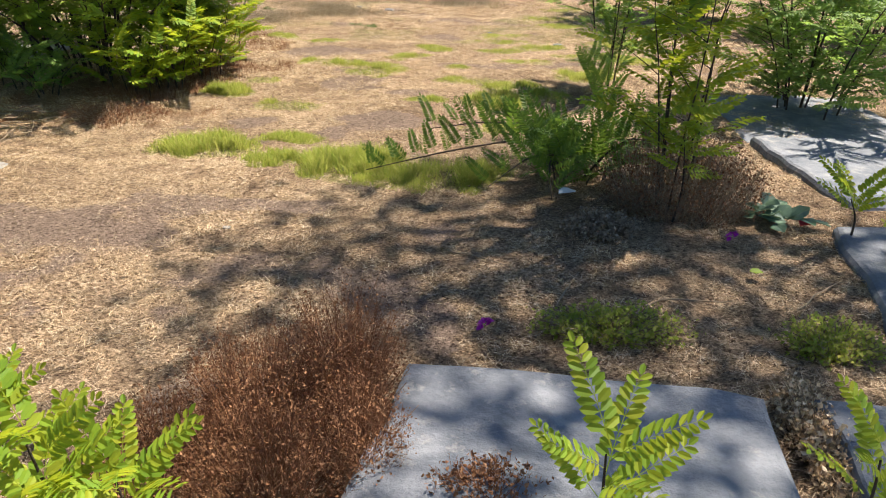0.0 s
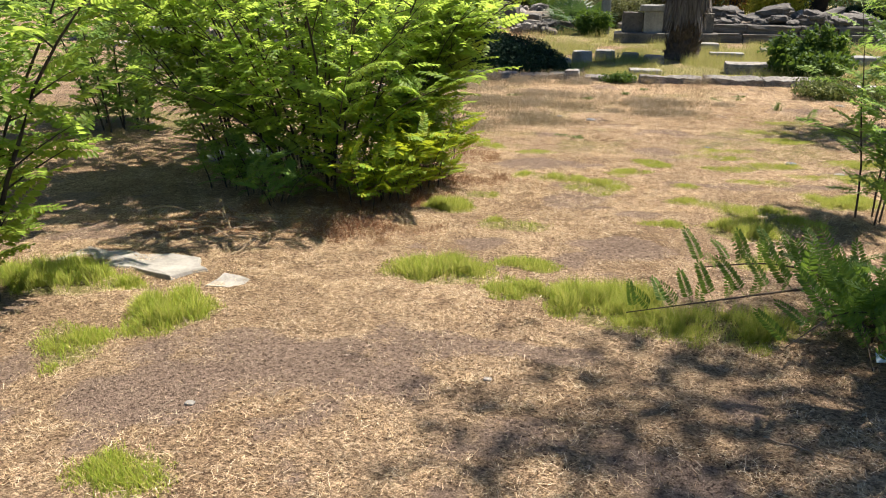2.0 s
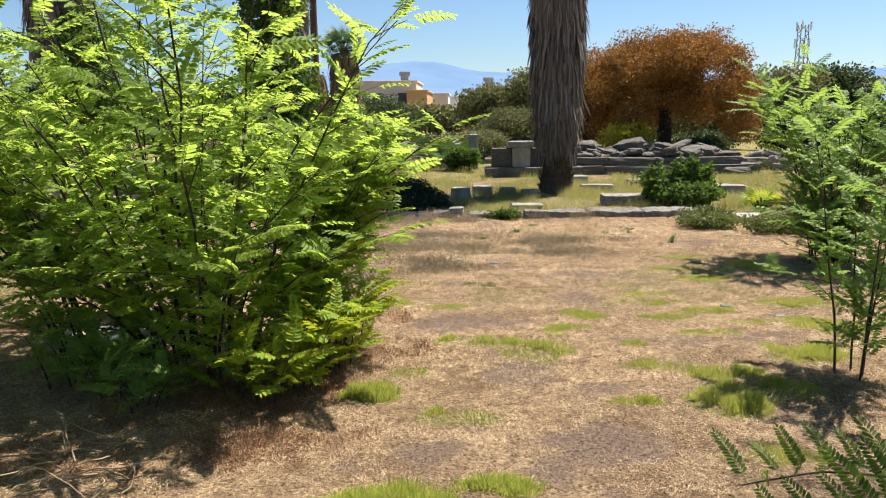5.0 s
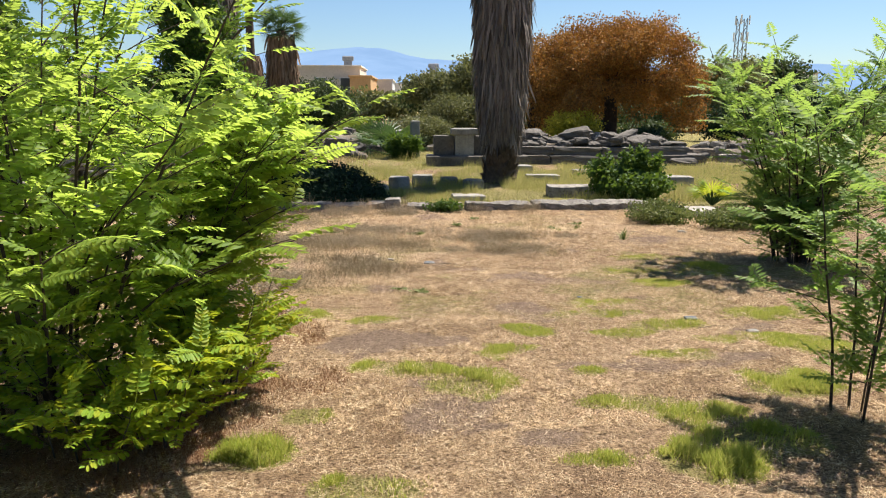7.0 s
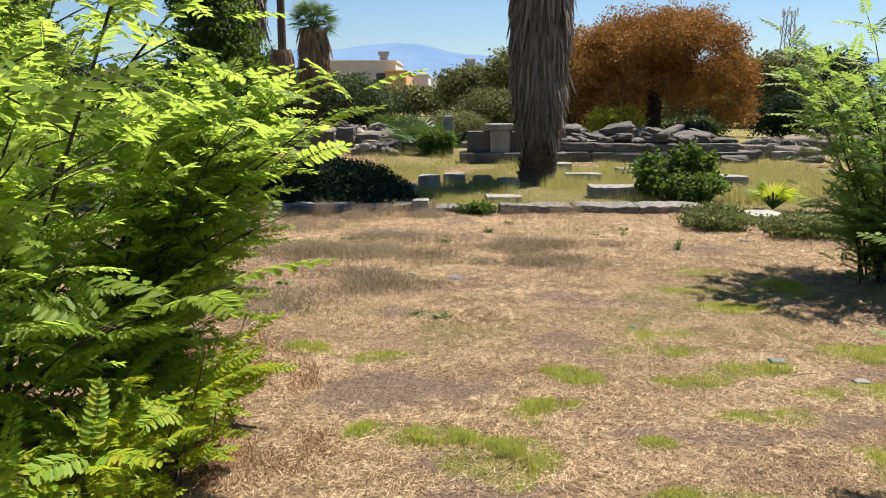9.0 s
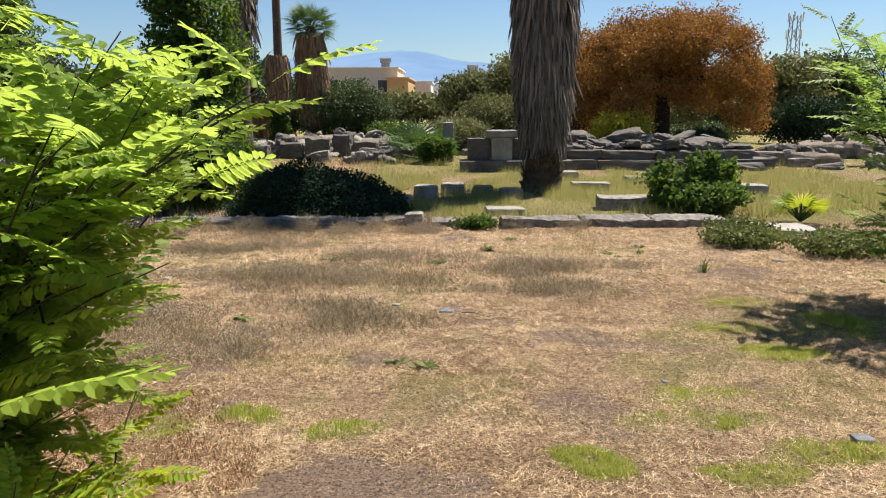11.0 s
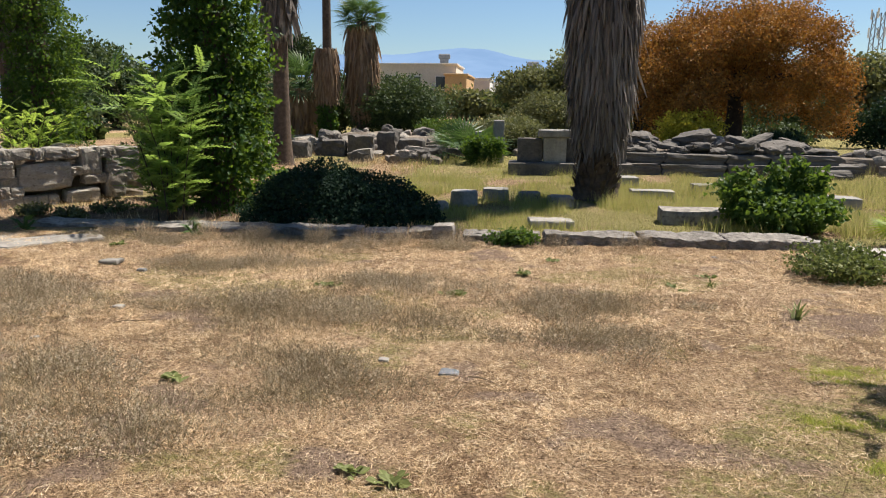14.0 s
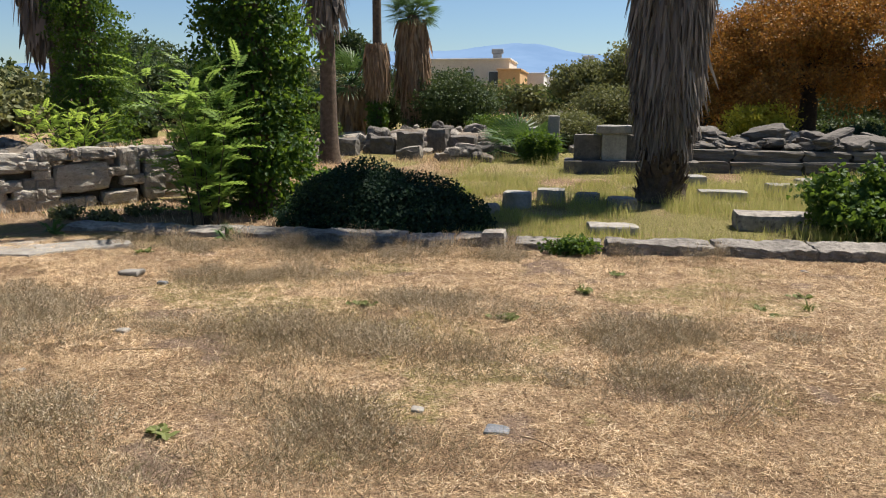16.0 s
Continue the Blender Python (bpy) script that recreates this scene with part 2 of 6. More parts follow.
SOIL = [(-1.75, 2.9, 0.75, 0.42, 1), (-2.2, 2.6, 0.4, 0.2, 1), (-1.0, 3.35, 0.35, 0.15, 0.9), (-0.9, 2.6, 0.35, 0.25, 0.6), (-0.45, 5.05, 0.38, 0.28, 1), (-1.35, 4.95, 0.2, 0.14, 0.9), (-0.32, 5.95, 0.16, 0.12, 0.8), (-0.62, 6.1, 0.18, 0.1, 0.7),
        (-1.3, 7.65, 0.42, 0.26, 1), (-0.78, 7.65, 0.28, 0.14, 0.9), (0.78, 9.25, 0.36, 0.16, 0.9), (-1.39, 9.4, 0.26, 0.14, 0.85), (0.22, 10.15, 0.14, 0.2, 0.7), (-0.73, 8.72, 0.22, 0.14, 0.7), (2.5, 12.4, 0.75, 0.4, 0.9), (1.25, 7.15, 0.2, 0.12, 0.7),
        (-3.9, 12.6, 0.4, 0.2, 0.6), (1.1, 8.9, 0.3, 0.12, 0.6), (-0.5, 10.4, 0.3, 0.1, 0.5), (0.4, 9.7, 0.25, 0.1, 0.5)]
GREEN = [(-1.52, 4.27, 0.34, 0.2, 1), (-1.1, 4.1, 0.25, 0.14, 0.8), (-2.62, 3.3, 0.24, 0.24, 1), (-3.5, 3.6, 0.36, 0.2, 1), (-2.9, 2.95, 0.2, 0.2, 0.7), (-1.77, 5.75, 0.17, 0.13, 1), (-1.2, 5.42, 0.3, 0.13, 0.9), (-0.95, 4.6, 0.2, 0.1, 0.7),
         (-0.5, 4.0, 0.4, 0.24, 1), (0.06, 3.85, 0.45, 0.24, 1), (-0.09, 5.64, 0.2, 0.14, 0.85), (0.36, 5.66, 0.3, 0.18, 0.95), (0.8, 5.85, 0.3, 0.18, 0.95), (0.19, 6.37, 0.25, 0.1, 0.85), (0.6, 6.2, 0.24, 0.12, 0.9), (1.35, 6.6, 0.32, 0.26, 1),
         (-1.27, 7.06, 0.14, 0.1, 0.95), (-1.0, 6.95, 0.22, 0.11, 1), (-0.68, 6.7, 0.26, 0.2, 1), (-0.42, 7.3, 0.2, 0.16, 0.9), (-0.14, 7.9, 0.16, 0.14, 0.7), (0.1, 6.88, 0.16, 0.1, 0.85), (0.88, 7.25, 0.26, 0.13, 0.7), (0.55, 7.76, 0.22, 0.12, 0.85), (0.95, 8.0, 0.26, 0.14, 0.9),
         (0.7, 8.42, 0.26, 0.13, 0.75), (0.2, 8.42, 0.16, 0.1, 0.75), (0.72, 8.8, 0.3, 0.14, 0.6), (-1.86, 8.45, 0.2, 0.1, 0.9), (-1.35, 8.32, 0.22, 0.12, 0.75), (-2.25, 8.3, 0.18, 0.1, 0.6), (-1.55, 6.25, 0.16, 0.12, 0.6), (1.9, 8.4, 0.4, 0.2, 0.9), (2.2, 10.35, 0.5, 0.4, 1), (1.5, 9.6, 0.4, 0.2, 0.75),
         (1.3, 10.2, 0.35, 0.2, 0.55), (1.7, 11.0, 0.5, 0.2, 0.5), (-2.0, 2.1, 0.2, 0.15, 0.6), (1.2, 7.6, 0.25, 0.12, 0.5), (1.7, 7.5, 0.35, 0.25, 0.8), (0.3, 4.9, 0.3, 0.16, 0.5)]
RUSTY = [(-2.2, 6.6, 0.6, 1.1, 1), (-2.5, 5.3, 0.7, 0.5, 0.8), (-2.4, 8.0, 0.5, 0.7, 0.7), (2.4, 10.6, 0.7, 0.5, 0.6), (-3.2, 4.9, 0.9, 0.4, 0.6)]


WEEDS = ((-3.62, 14.1, 0.8, 9), (-1.66, 13.3, 0.7, 6), (-2.5, 12.1, 1.0, 9), (0.15, 12.6, 0.8, 8), (-4.4, 11.9, 0.9, 8), (-3.3, 10.5, 0.9, 8), (0.0, 11.6, 0.7, 4), (-1.5, 11.9, 0.8, 5), (-1.3, 15.6, 0.4, 3), (-3.2, 15.8, 1.3, 8), (-5.2, 15.7, 1.0, 6), (-4.0, 9.4, 0.8, 6), (-5.4, 12.6, 0.9, 6), (-2.8, 9.6, 0.9, 5), (-1.9, 10.6, 0.9, 3))


def cover(x, y):
    x, y = np.asarray(x, float), np.asarray(y, float)
    soil = patches(x, y, SOIL, 21)
    weedy = np.zeros_like(soil)
    for wx, wy, ww, _ in WEEDS:
        weedy = np.maximum(weedy, np.exp(-((x - wx) / (ww * 0.9)) ** 2 - ((y - wy) / (ww * 0.55)) ** 2))
    soil = np.maximum(soil, 0.5 * weedy * vnoise(x, y, 3.0, 33))
    soil = np.maximum(soil, 0.7 * np.clip((vnoise(x, y, 1.3, 31) * 0.6 + vnoise(x, y, 4.0, 32) * 0.4 - 0.71) / 0.08, 0, 1))
    green = patches(x, y, GREEN, 41)
    meadow = np.clip((y - 16.4) / 0.5, 0, 1) * np.clip((x + 4.0 + np.clip(y - 24, 0, 1e4)) / 1.0, 0, 1) * np.clip(1.9 * (0.6 * vnoise(x, y, 0.6, 51) + 0.4 * vnoise(x, y, 2.0, 52)) - 0.6 + 0.25 * np.clip(x, 0, 1), 0, 1)
    tinge = 0.4 * np.clip((0.6 * vnoise(x, y, 0.8, 53) + 0.4 * vnoise(x, y, 3.1, 54) - 0.52) / 0.14, 0, 1) * np.clip((y - 7) / 2, 0, 1)
    green = np.maximum(green, tinge)
    return soil * (1 - green), np.maximum(green, meadow), patches(x, y, RUSTY, 61)


def lines(lo, hi, step, far, grow=1.16):
    a = list(np.arange(lo, hi + step / 2, step))
    up, down, s = [hi], [lo], step
    while up[-1] < far:
        s *= grow
        up.append(up[-1] + s)
        down.append(down[-1] - s)
    return np.array(down[:0:-1] + a + up[1:])


def ground_material():
    m, t, b = mat("straw_littered_ground", 0.95, 0.1)
    at = t.nodes.new("ShaderNodeVertexColor")
    at.layer_name = "cover"
    sep = t.nodes.new("ShaderNodeSeparateColor")
    t.links.new(at.outputs["Color"], sep.inputs["Color"])
    n1, n2, n3 = noise_tex(t, 1.1, 6, 0.6), noise_tex(t, 28, 6, 0.75), noise_tex(t, 160, 3, 0.7)
    straw = ramp(t, n1.outputs["Fac"], [(0.32, (0.31, 0.2, 0.11)), (0.66, (0.7, 0.5, 0.305))]).outputs["Color"]
    straw = mix(t, ramp(t, n2.outputs["Fac"], [(0.4, (0, 0, 0)), (0.62, (1, 1, 1))]).outputs["Color"], straw, (0.26, 0.17, 0.1))
    fibre = None
    for turn in (0.5, 1.7, 2.9):
        c0 = t.nodes.new("ShaderNodeTexCoord")
        mp = t.nodes.new("ShaderNodeMapping")
        mp.inputs["Rotation"].default_value = (0, 0, turn)
        mp.inputs["Scale"].default_value = (55, 240, 1)
        t.links.new(c0.outputs["Object"], mp.inputs["Vector"])
        nz = node(t, "ShaderNodeTexNoise", Scale=1.0, Detail=2.0, Roughness=0.6, Distortion=0.6)
        t.links.new(mp.outputs["Vector"], nz.inputs["Vector"])
        v = ramp(t, nz.outputs["Fac"], [(0.42, (0, 0, 0)), (0.64, (1, 1, 1))]).outputs["Color"]
        fibre = v if fibre is None else mix(t, 1.0, fibre, v, "LIGHTEN")
    straw = mix(t, fibre, mix(t, 1.0, straw, (0.4, 0.36, 0.33), "MULTIPLY"), mix(t, 1.0, straw, (1.3, 1.32, 1.36), "MULTIPLY"))
    soil = ramp(t, n2.outputs["Fac"], [(0.3, (0.24, 0.165, 0.12)), (0.7, (0.43, 0.31, 0.225))]).outputs["Color"]
    green = ramp(t, n2.outputs["Fac"], [(0.3, (0.2, 0.19, 0.065)), (0.7, (0.44, 0.37, 0.15))]).outputs["Color"]
    rust = ramp(t, n2.outputs["Fac"], [(0.3, (0.26, 0.15, 0.08)), (0.7, (0.48, 0.3, 0.17))]).outputs["Color"]
    ragged = noise_tex(t, 17, 5, 0.7)

    def broken(channel, low, high):
        """The cover's edge, broken up by fine noise."""
        total = t.nodes.new("ShaderNodeMath")
        total.operation = "ADD"
        t.links.new(sep.outputs[channel], total.inputs[0])
        t.links.new(ragged.outputs["Fac"], total.inputs[1])
        return ramp(t, total.outputs["Value"], [(low, (0, 0, 0)), (high, (1, 1, 1))]).outputs["Color"]

    c = mix(t, broken("Red", 0.72, 1.12), straw, soil)
    c = mix(t, sep.outputs["Blue"], c, rust)
    c = mix(t, broken("Green", 0.7, 1.2), c, green)
    c = mix(t, 0.5, c, ramp(t, n3.outputs["Fac"], [(0.3, (0.35, 0.35, 0.35)), (0.62, (1, 1, 1))]).outputs["Color"], "MULTIPLY")
    n4 = noise_tex(t, 62, 3, 0.65)
    c = mix(t, 1.0, c, ramp(t, n4.outputs["Fac"], [(0.36, (0.42, 0.4, 0.38)), (0.5, (1, 1, 1)), (0.66, (1.0, 1.0, 1.0))]).outputs["Color"], "MULTIPLY")
    n5 = noise_tex(t, 95, 2, 0.6)
    c = mix(t, ramp(t, n5.outputs["Fac"], [(0.56, (0, 0, 0)), (0.63, (0.75, 0.75, 0.75))]).outputs["Color"], c, mix(t, 1.0, c, (1.55, 1.5, 1.45), "MULTIPLY"))
    t.links.new(c, b.inputs["Base Color"])
    bump(t, b, mix(t, 0.45, mix(t, 0.5, n2.outputs["Fac"], n3.outputs["Fac"]), fibre), 1.0, 0.03)
    return m


GROUND = ground_material()


def build_ground():
    xs, ys = lines(-6.5, 5.0, 0.075, 3200), lines(-0.5, 17.5, 0.075, 3200)
    X, Y = np.meshgrid(xs, ys, indexing="ij")
    V = np.stack([X, Y, ground_z(X, Y)], -1).reshape(-1, 3)
    ny = len(ys)
    i, j = np.meshgrid(np.arange(len(xs) - 1), np.arange(ny - 1), indexing="ij")
    F = np.stack([i * ny + j, (i + 1) * ny + j, (i + 1) * ny + j + 1, i * ny + j + 1], -1).reshape(-1, 4)
    me = mesh_np("ground", V, F, GROUND, True)
    s, g, r = cover(V[:, 0], V[:, 1])
    col = me.color_attributes.new("cover", "FLOAT_COLOR", "POINT")
    col.data.foreach_set("color", np.stack([s, g, r, np.ones_like(s)], -1).astype(np.float32).ravel())
    thing("ground", "sun-bleached straw-strewn earth with bare soil and grass patches", "ground", kind="structure", data=me)


build_ground()


# ---------------------------------------------------------------- stones
def stone_mesh(name, w, d, h, seed, rough=0.04, material=RUINSTONE, cuts=3, soft=0.25, fine=0.0):
    """A weathered block, standing on z = 0."""
    bm = bmesh.new()
    bmesh.ops.create_cube(bm, size=1.0)
    bmesh.ops.subdivide_edges(bm, edges=bm.edges[:], cuts=cuts, use_grid_fill=True)
    r = min(w, d, h) * soft
    off = Vector((seed * 3.7, seed * 1.3, seed * 7.1))
    for v in bm.verts:
        p = Vector((v.co.x * w, v.co.y * d, v.co.z * h))
        inner = Vector((max(-w / 2 + r, min(w / 2 - r, p.x)), max(-d / 2 + r, min(d / 2 - r, p.y)), max(-h / 2 + r, min(h / 2 - r, p.z))))
        q = p - inner
        if q.length > r:
            p = inner + q.normalized() * r
        p += Vector(noise.noise_vector(p * 2.3 + off)) * rough + Vector(noise.noise_vector(p * 7 + off)) * rough * 0.45
        if fine:
            p += Vector(noise.noise_vector(p * 19 + off)) * fine + Vector(noise.noise_vector(p * 43 + off)) * fine * 0.6
        v.co = p + Vector((0, 0, h / 2))
    me = bpy.data.meshes.new(name)
    bm.to_mesh(me)
    bm.free()
    me.materials.append(material)
    return me


def slab_mesh(name, outline, h, seed, material, jag=0.02):
    """A flat stone with a ragged outline, its top at z = h."""
    pts, k = [], len(outline)
    for i in range(k):
        a, b = Vector(outline[i]), Vector(outline[(i + 1) % k])
        n = max(2, int((b - a).length / 0.12))
        for q in range(n):
            p = a.lerp(b, q / n)
            w = noise.noise_vector(Vector((p.x * 4, p.y * 4, seed)))
            pts.append((p.x + w.x * jag * 2, p.y + w.y * jag * 2))
    bm = bmesh.new()
    c = Vector((sum(p[0] for p in pts) / len(pts), sum(p[1] for p in pts) / len(pts)))
    rings = []
    for f, z in ((1.0, -0.05), (1.0, h - 0.025), (0.985, h - 0.006), (0.96, h), (0.75, h), (0.5, h), (0.25, h)):
        ring = []
        for p in pts:
            x, y = c.x + (p[0] - c.x) * f, c.y + (p[1] - c.y) * f
            dz = 0.012 * noise.noise(Vector((x * 3, y * 3, seed))) + 0.006 * noise.noise(Vector((x * 11, y * 11, seed))) if z > 0 else 0
            ring.append(bm.verts.new((x, y, z + dz)))
        rings.append(ring)
    top = bm.verts.new((c.x, c.y, h))
    n = len(pts)
    for a, b in zip(rings, rings[1:]):
        for i in range(n):
            bm.faces.new((a[i], a[(i + 1) % n], b[(i + 1) % n], b[i]))
    for i in range(n):
        bm.faces.new((rings[-1][i], rings[-1][(i + 1) % n], top))
    bmesh.ops.recalc_face_normals(bm, faces=bm.faces[:])
    me = bpy.data.meshes.new(name)
    bm.to_mesh(me)
    bm.free()
    me.materials.append(material)
    return me


def slab(name, outline, h, seed, material, label, category="stone slab", group=""):
    cx, cy = sum(p[0] for p in outline) / len(outline), sum(p[1] for p in outline) / len(outline)
    me = slab_mesh(name, [(x - cx, y - cy) for x, y in outline], h, seed, material, 0.045 if category == "flagstone" else 0.02)
    ob = thing(name, label, category, (cx, cy, gz(cx, cy)), group, data=me)
    ob.rotation_euler = (math.atan(-0.039), 0, 0)
    return ob


slab("stone_slab", [(-0.22, 1.25), (-0.09, 1.83), (0.5, 1.77), (0.96, 1.7), (0.88, 1.3), (0.84, 1.0), (-0.25, 0.95)], 0.085, 1, SLAB, "large blue-grey flagstone half buried in straw")
slab("stone_slab", [(1.1, 1.72), (1.6, 1.66), (1.75, 1.05), (1.05, 1.0)], 0.085, 2, SLAB, "blue-grey flagstone beside the larger slab")
slab("stone_step", [(2.15, 6.1), (3.3, 6.1), (3.4, 4.75), (2.02, 4.7)], 0.03, 3, SLAB, "worn blue-grey stone step at the edge of the lawn", "stone step")
slab("stone_step", [(2.0, 4.66), (3.4, 4.7), (3.4, 3.3), (2.1, 3.45), (2.08, 3.85)], 0.035, 4, SLAB, "worn blue-grey stone step with a chipped edge", "stone step")
slab("stone_step", [(1.82, 3.1), (3.2, 3.25), (3.2, 1.9), (1.6, 2.1)], 0.03, 5, SLAB, "blue-grey stone step half covered by leaves", "stone step")
slab("flagstone", [(-3.75, 4.22), (-3.3, 4.16), (-3.0, 4.2), (-2.78, 4.06), (-2.95, 3.86), (-3.25, 3.92), (-3.5, 3.82), (-3.8, 3.95)], 0.012, 6, PALESTONE, "pale flat flagstone sunk in dry grass", "flagstone")
slab("flagstone", [(-2.7, 3.98), (-2.52, 3.96), (-2.52, 3.8), (-2.68, 3.8)], 0.012, 7, PALESTONE, "small pale stone beside a flagstone", "flagstone")
slab("flagstone", [(-7.6, 14.4), (-6.6, 14.6), (-5.9, 15.6), (-6.3, 15.9), (-7.4, 15.0)], 0.012, 8, PALESTONE, "long pale flagstone in front of the kerb", "flagstone")
slab("flagstone", [(-7.7, 15.2), (-6.9, 15.3), (-6.7, 15.8), (-7.6, 15.9)], 0.012, 9, PALESTONE, "pale flagstone below the ruined wall", "flagstone")
slab("flagstone", [(-4.6, 6.9), (-3.9, 7.0), (-3.8, 7.5), (-4.6, 7.5)], 0.04, 10, PALESTONE, "pale flat stone behind the locust shrub", "flagstone")
slab("flagstone", [(3.3, 15.0), (4.4, 15.1), (4.5, 16.0), (3.4, 16.1)], 0.1, 11, PALESTONE, "pale stone slab beside the fan palm", "flagstone")


def build_kerb():
    kerb = thing("stone_kerb", "long row of weathered ancient kerb stones", "kerb", (0, 0, 0))
    r = random.Random(5)
    spans = [(-7.6, -6.3, 0.1), (-6.28, -5.0, 0.12), (-4.97, -3.7, 0.13), (-3.67, -2.6, 0.16), (-2.57, -1.95, 0.16), (-1.92, -1.3, 0.19), (-1.14, -0.1, 0.17), (-0.05, 1.2, 0.2), (1.23, 2.3, 0.22), (2.33, 3.5, 0.2)]
    for i, (a, b, h) in enumerate(spans):
        y = 16.75 - 0.35 * min(1, (a + 7.6) / 6) + r.uniform(-0.03, 0.03)
        me = stone_mesh("kerb_stone", b - a, 0.5, h * 0.55 + 0.11, i + 1, 0.03, KERBSTONE, 17, 0.07, 0.018)
        child("kerb_stone", me, kerb, at=((a + b) / 2, y, gz((a + b) / 2, y) - 0.1), turn=(r.uniform(-0.03, 0.03), r.uniform(-0.015, 0.015), r.uniform(-0.03, 0.03)))
    child("upright_stone", stone_mesh("upright_stone", 0.3, 0.3, 0.36, 40, 0.02, KERBSTONE, 4, 0.15), kerb, "upright end stone", at=(-1.42, 16.3, gz(-1.4, 16.3) - 0.15))


build_kerb()


def block(x, y, w, d, h, turn, seed, label, name="stone_block", material=RUINSTONE, group="", sink=0.04, category="stone block", soft=0.16, rough=0.02, z=None):
    me = stone_mesh(name, w, d, h, seed, rough, material, 4, soft)
    ob = thing(name, label, category, (x, y, (gz(x, y) if z is None else z) - sink), group, data=me)
    ob.rotation_euler = (0, 0, radians(turn))
    return ob


def drum(x, y, r, h, label):
    bm = bmesh.new()
    bmesh.ops.create_cone(bm, cap_ends=True, segments=28, radius1=r, radius2=r * 0.97, depth=h, matrix=Matrix.Translation((0, 0, h / 2)))
    bmesh.ops.bevel(bm, geom=[e for e in bm.edges if abs(e.verts[0].co.z - e.verts[1].co.z) < 0.01], offset=0.02, segments=2, affect="EDGES")
    for v in bm.verts:
        v.co += Vector(noise.noise_vector(v.co * 5 + Vector((x, y, 0)))) * 0.02
    me = bpy.data.meshes.new("column_drum")
    bm.to_mesh(me)
    bm.free()
    me.materials.append(MARBLE)
    thing("column_drum", label, "column drum", (x, y, gz(x, y) - 0.03), data=me)


drum(-1.38, 19.75, 0.25, 0.3, "short round column drum of pale stone")
block(-0.83, 20.5, 0.5, 0.45, 0.34, 4, 51, "square pale stone block with a lit top", material=MARBLE, sink=0.1)
block(-0.2, 20.3, 0.42, 0.4, 0.3, -6, 52, "mossy stone block half hidden in grass", sink=0.1)
block(0.38, 19.95, 0.46, 0.4, 0.3, 8, 53, "mossy stone block at the foot of the palm", sink=0.1)
block(-1.75, 19.0, 0.3, 0.25, 0.2, 30, 54, "small broken pale stone lying in dry grass", soft=0.35, rough=0.05)
block(0.1, 17.6, 0.7, 0.45, 0.16, 5, 55, "flat pale broken stone leaning behind the kerb", material=PALESTONE, soft=0.35, rough=0.05)
block(2.6, 18.3, 1.5, 0.55, 0.27, -2, 56, "long dark weathered stone block beside a bush", material=KERBSTONE)
block(2.3, 21.6, 0.85, 0.5, 0.2, 0, 57, "low pale stone block in tall grass", material=MARBLE)
block(3.6, 22.4, 0.6, 0.5, 0.25, 10, 58, "low pale stone block in tall grass", material=MARBLE)
block(5.2, 20.6, 1.3, 0.5, 0.25, 0, 59, "long low stone block in tall grass", material=MARBLE)
block(4.5, 23.2, 0.9, 0.5, 0.25, 4, 60, "low pale stone block in tall grass", material=MARBLE)
block(1.9, 23.4, 0.8, 0.5, 0.25, 4, 61, "low pale stone block in tall grass", material=MARBLE)


# ruined dry-stone wall beyond the kerb
def build_wall():
    wall = thing("ruined_wall", "ruined rubble wall with large squared blocks", "ruined wall", (-8.9, 18.9, 0))
    z0 = gz(-8.9, 18.9) - 0.05
    turn = math.atan2(2.35, 2.2)
    ux, uy = math.cos(turn), math.sin(turn)
    core = stone_mesh("wall_core", 5.2, 0.6, 0.85, 71, 0.06, MORTAR, 7, 0.1)
    child("wall_core", core, wall, "earth and rubble core", at=(-0.9 * ux + 0.35 * -uy * -1 * -1, -0.9 * uy + 0.3, z0), turn=(0, 0, turn))
    r = random.Random(9)
    kinds = [stone_mesh("wall_stone", 1, 1, 1, 80 + i, 0.09, WALLSTONE, 4, 0.12) for i in range(8)]
    big = [(-3.2, 0.05, 0.75, 0.45), (-3.0, 0.52, 0.95, 0.4), (-1.9, 0.05, 0.7, 0.55), (-1.7, 0.68, 0.8, 0.34), (-0.45, 0.3, 0.85, 0.5), (0.55, 0.55, 0.35, 0.5), (0.25, 0.05, 0.6, 0.25), (0.95, 0.1, 0.35, 0.5), (-2.45, 0.95, 0.6, 0.22)]

    def put(u, z, w, h, d=0.3):
        ob = child("wall_stone", r.choice(kinds), wall, at=(u * ux + 0.1 * uy, u * uy - 0.1 * ux, z0 + z), turn=(r.uniform(-0.06, 0.06), r.uniform(-0.08, 0.08), turn + r.uniform(-0.08, 0.08)))
        ob.scale = (w, d, h)

    for u, z, w, h in big:
        put(u + w / 2, z, w, h, 0.36)
    z = 0.0
    while z < 0.9:
        u = -3.6
        h = r.uniform(0.13, 0.22)
        while u < 1.3:
            w = r.uniform(0.15, 0.4)
            if not any(a - 0.02 < u + w / 2 < a + bw + 0.02 and b - 0.05 < z + h / 2 < b + bh + 0.02 for a, b, bw, bh in big):
                put(u + w / 2, z, w * 1.08, h * r.uniform(1.0, 1.25), r.uniform(0.28, 0.42))
            u += w
        z += h


build_wall()


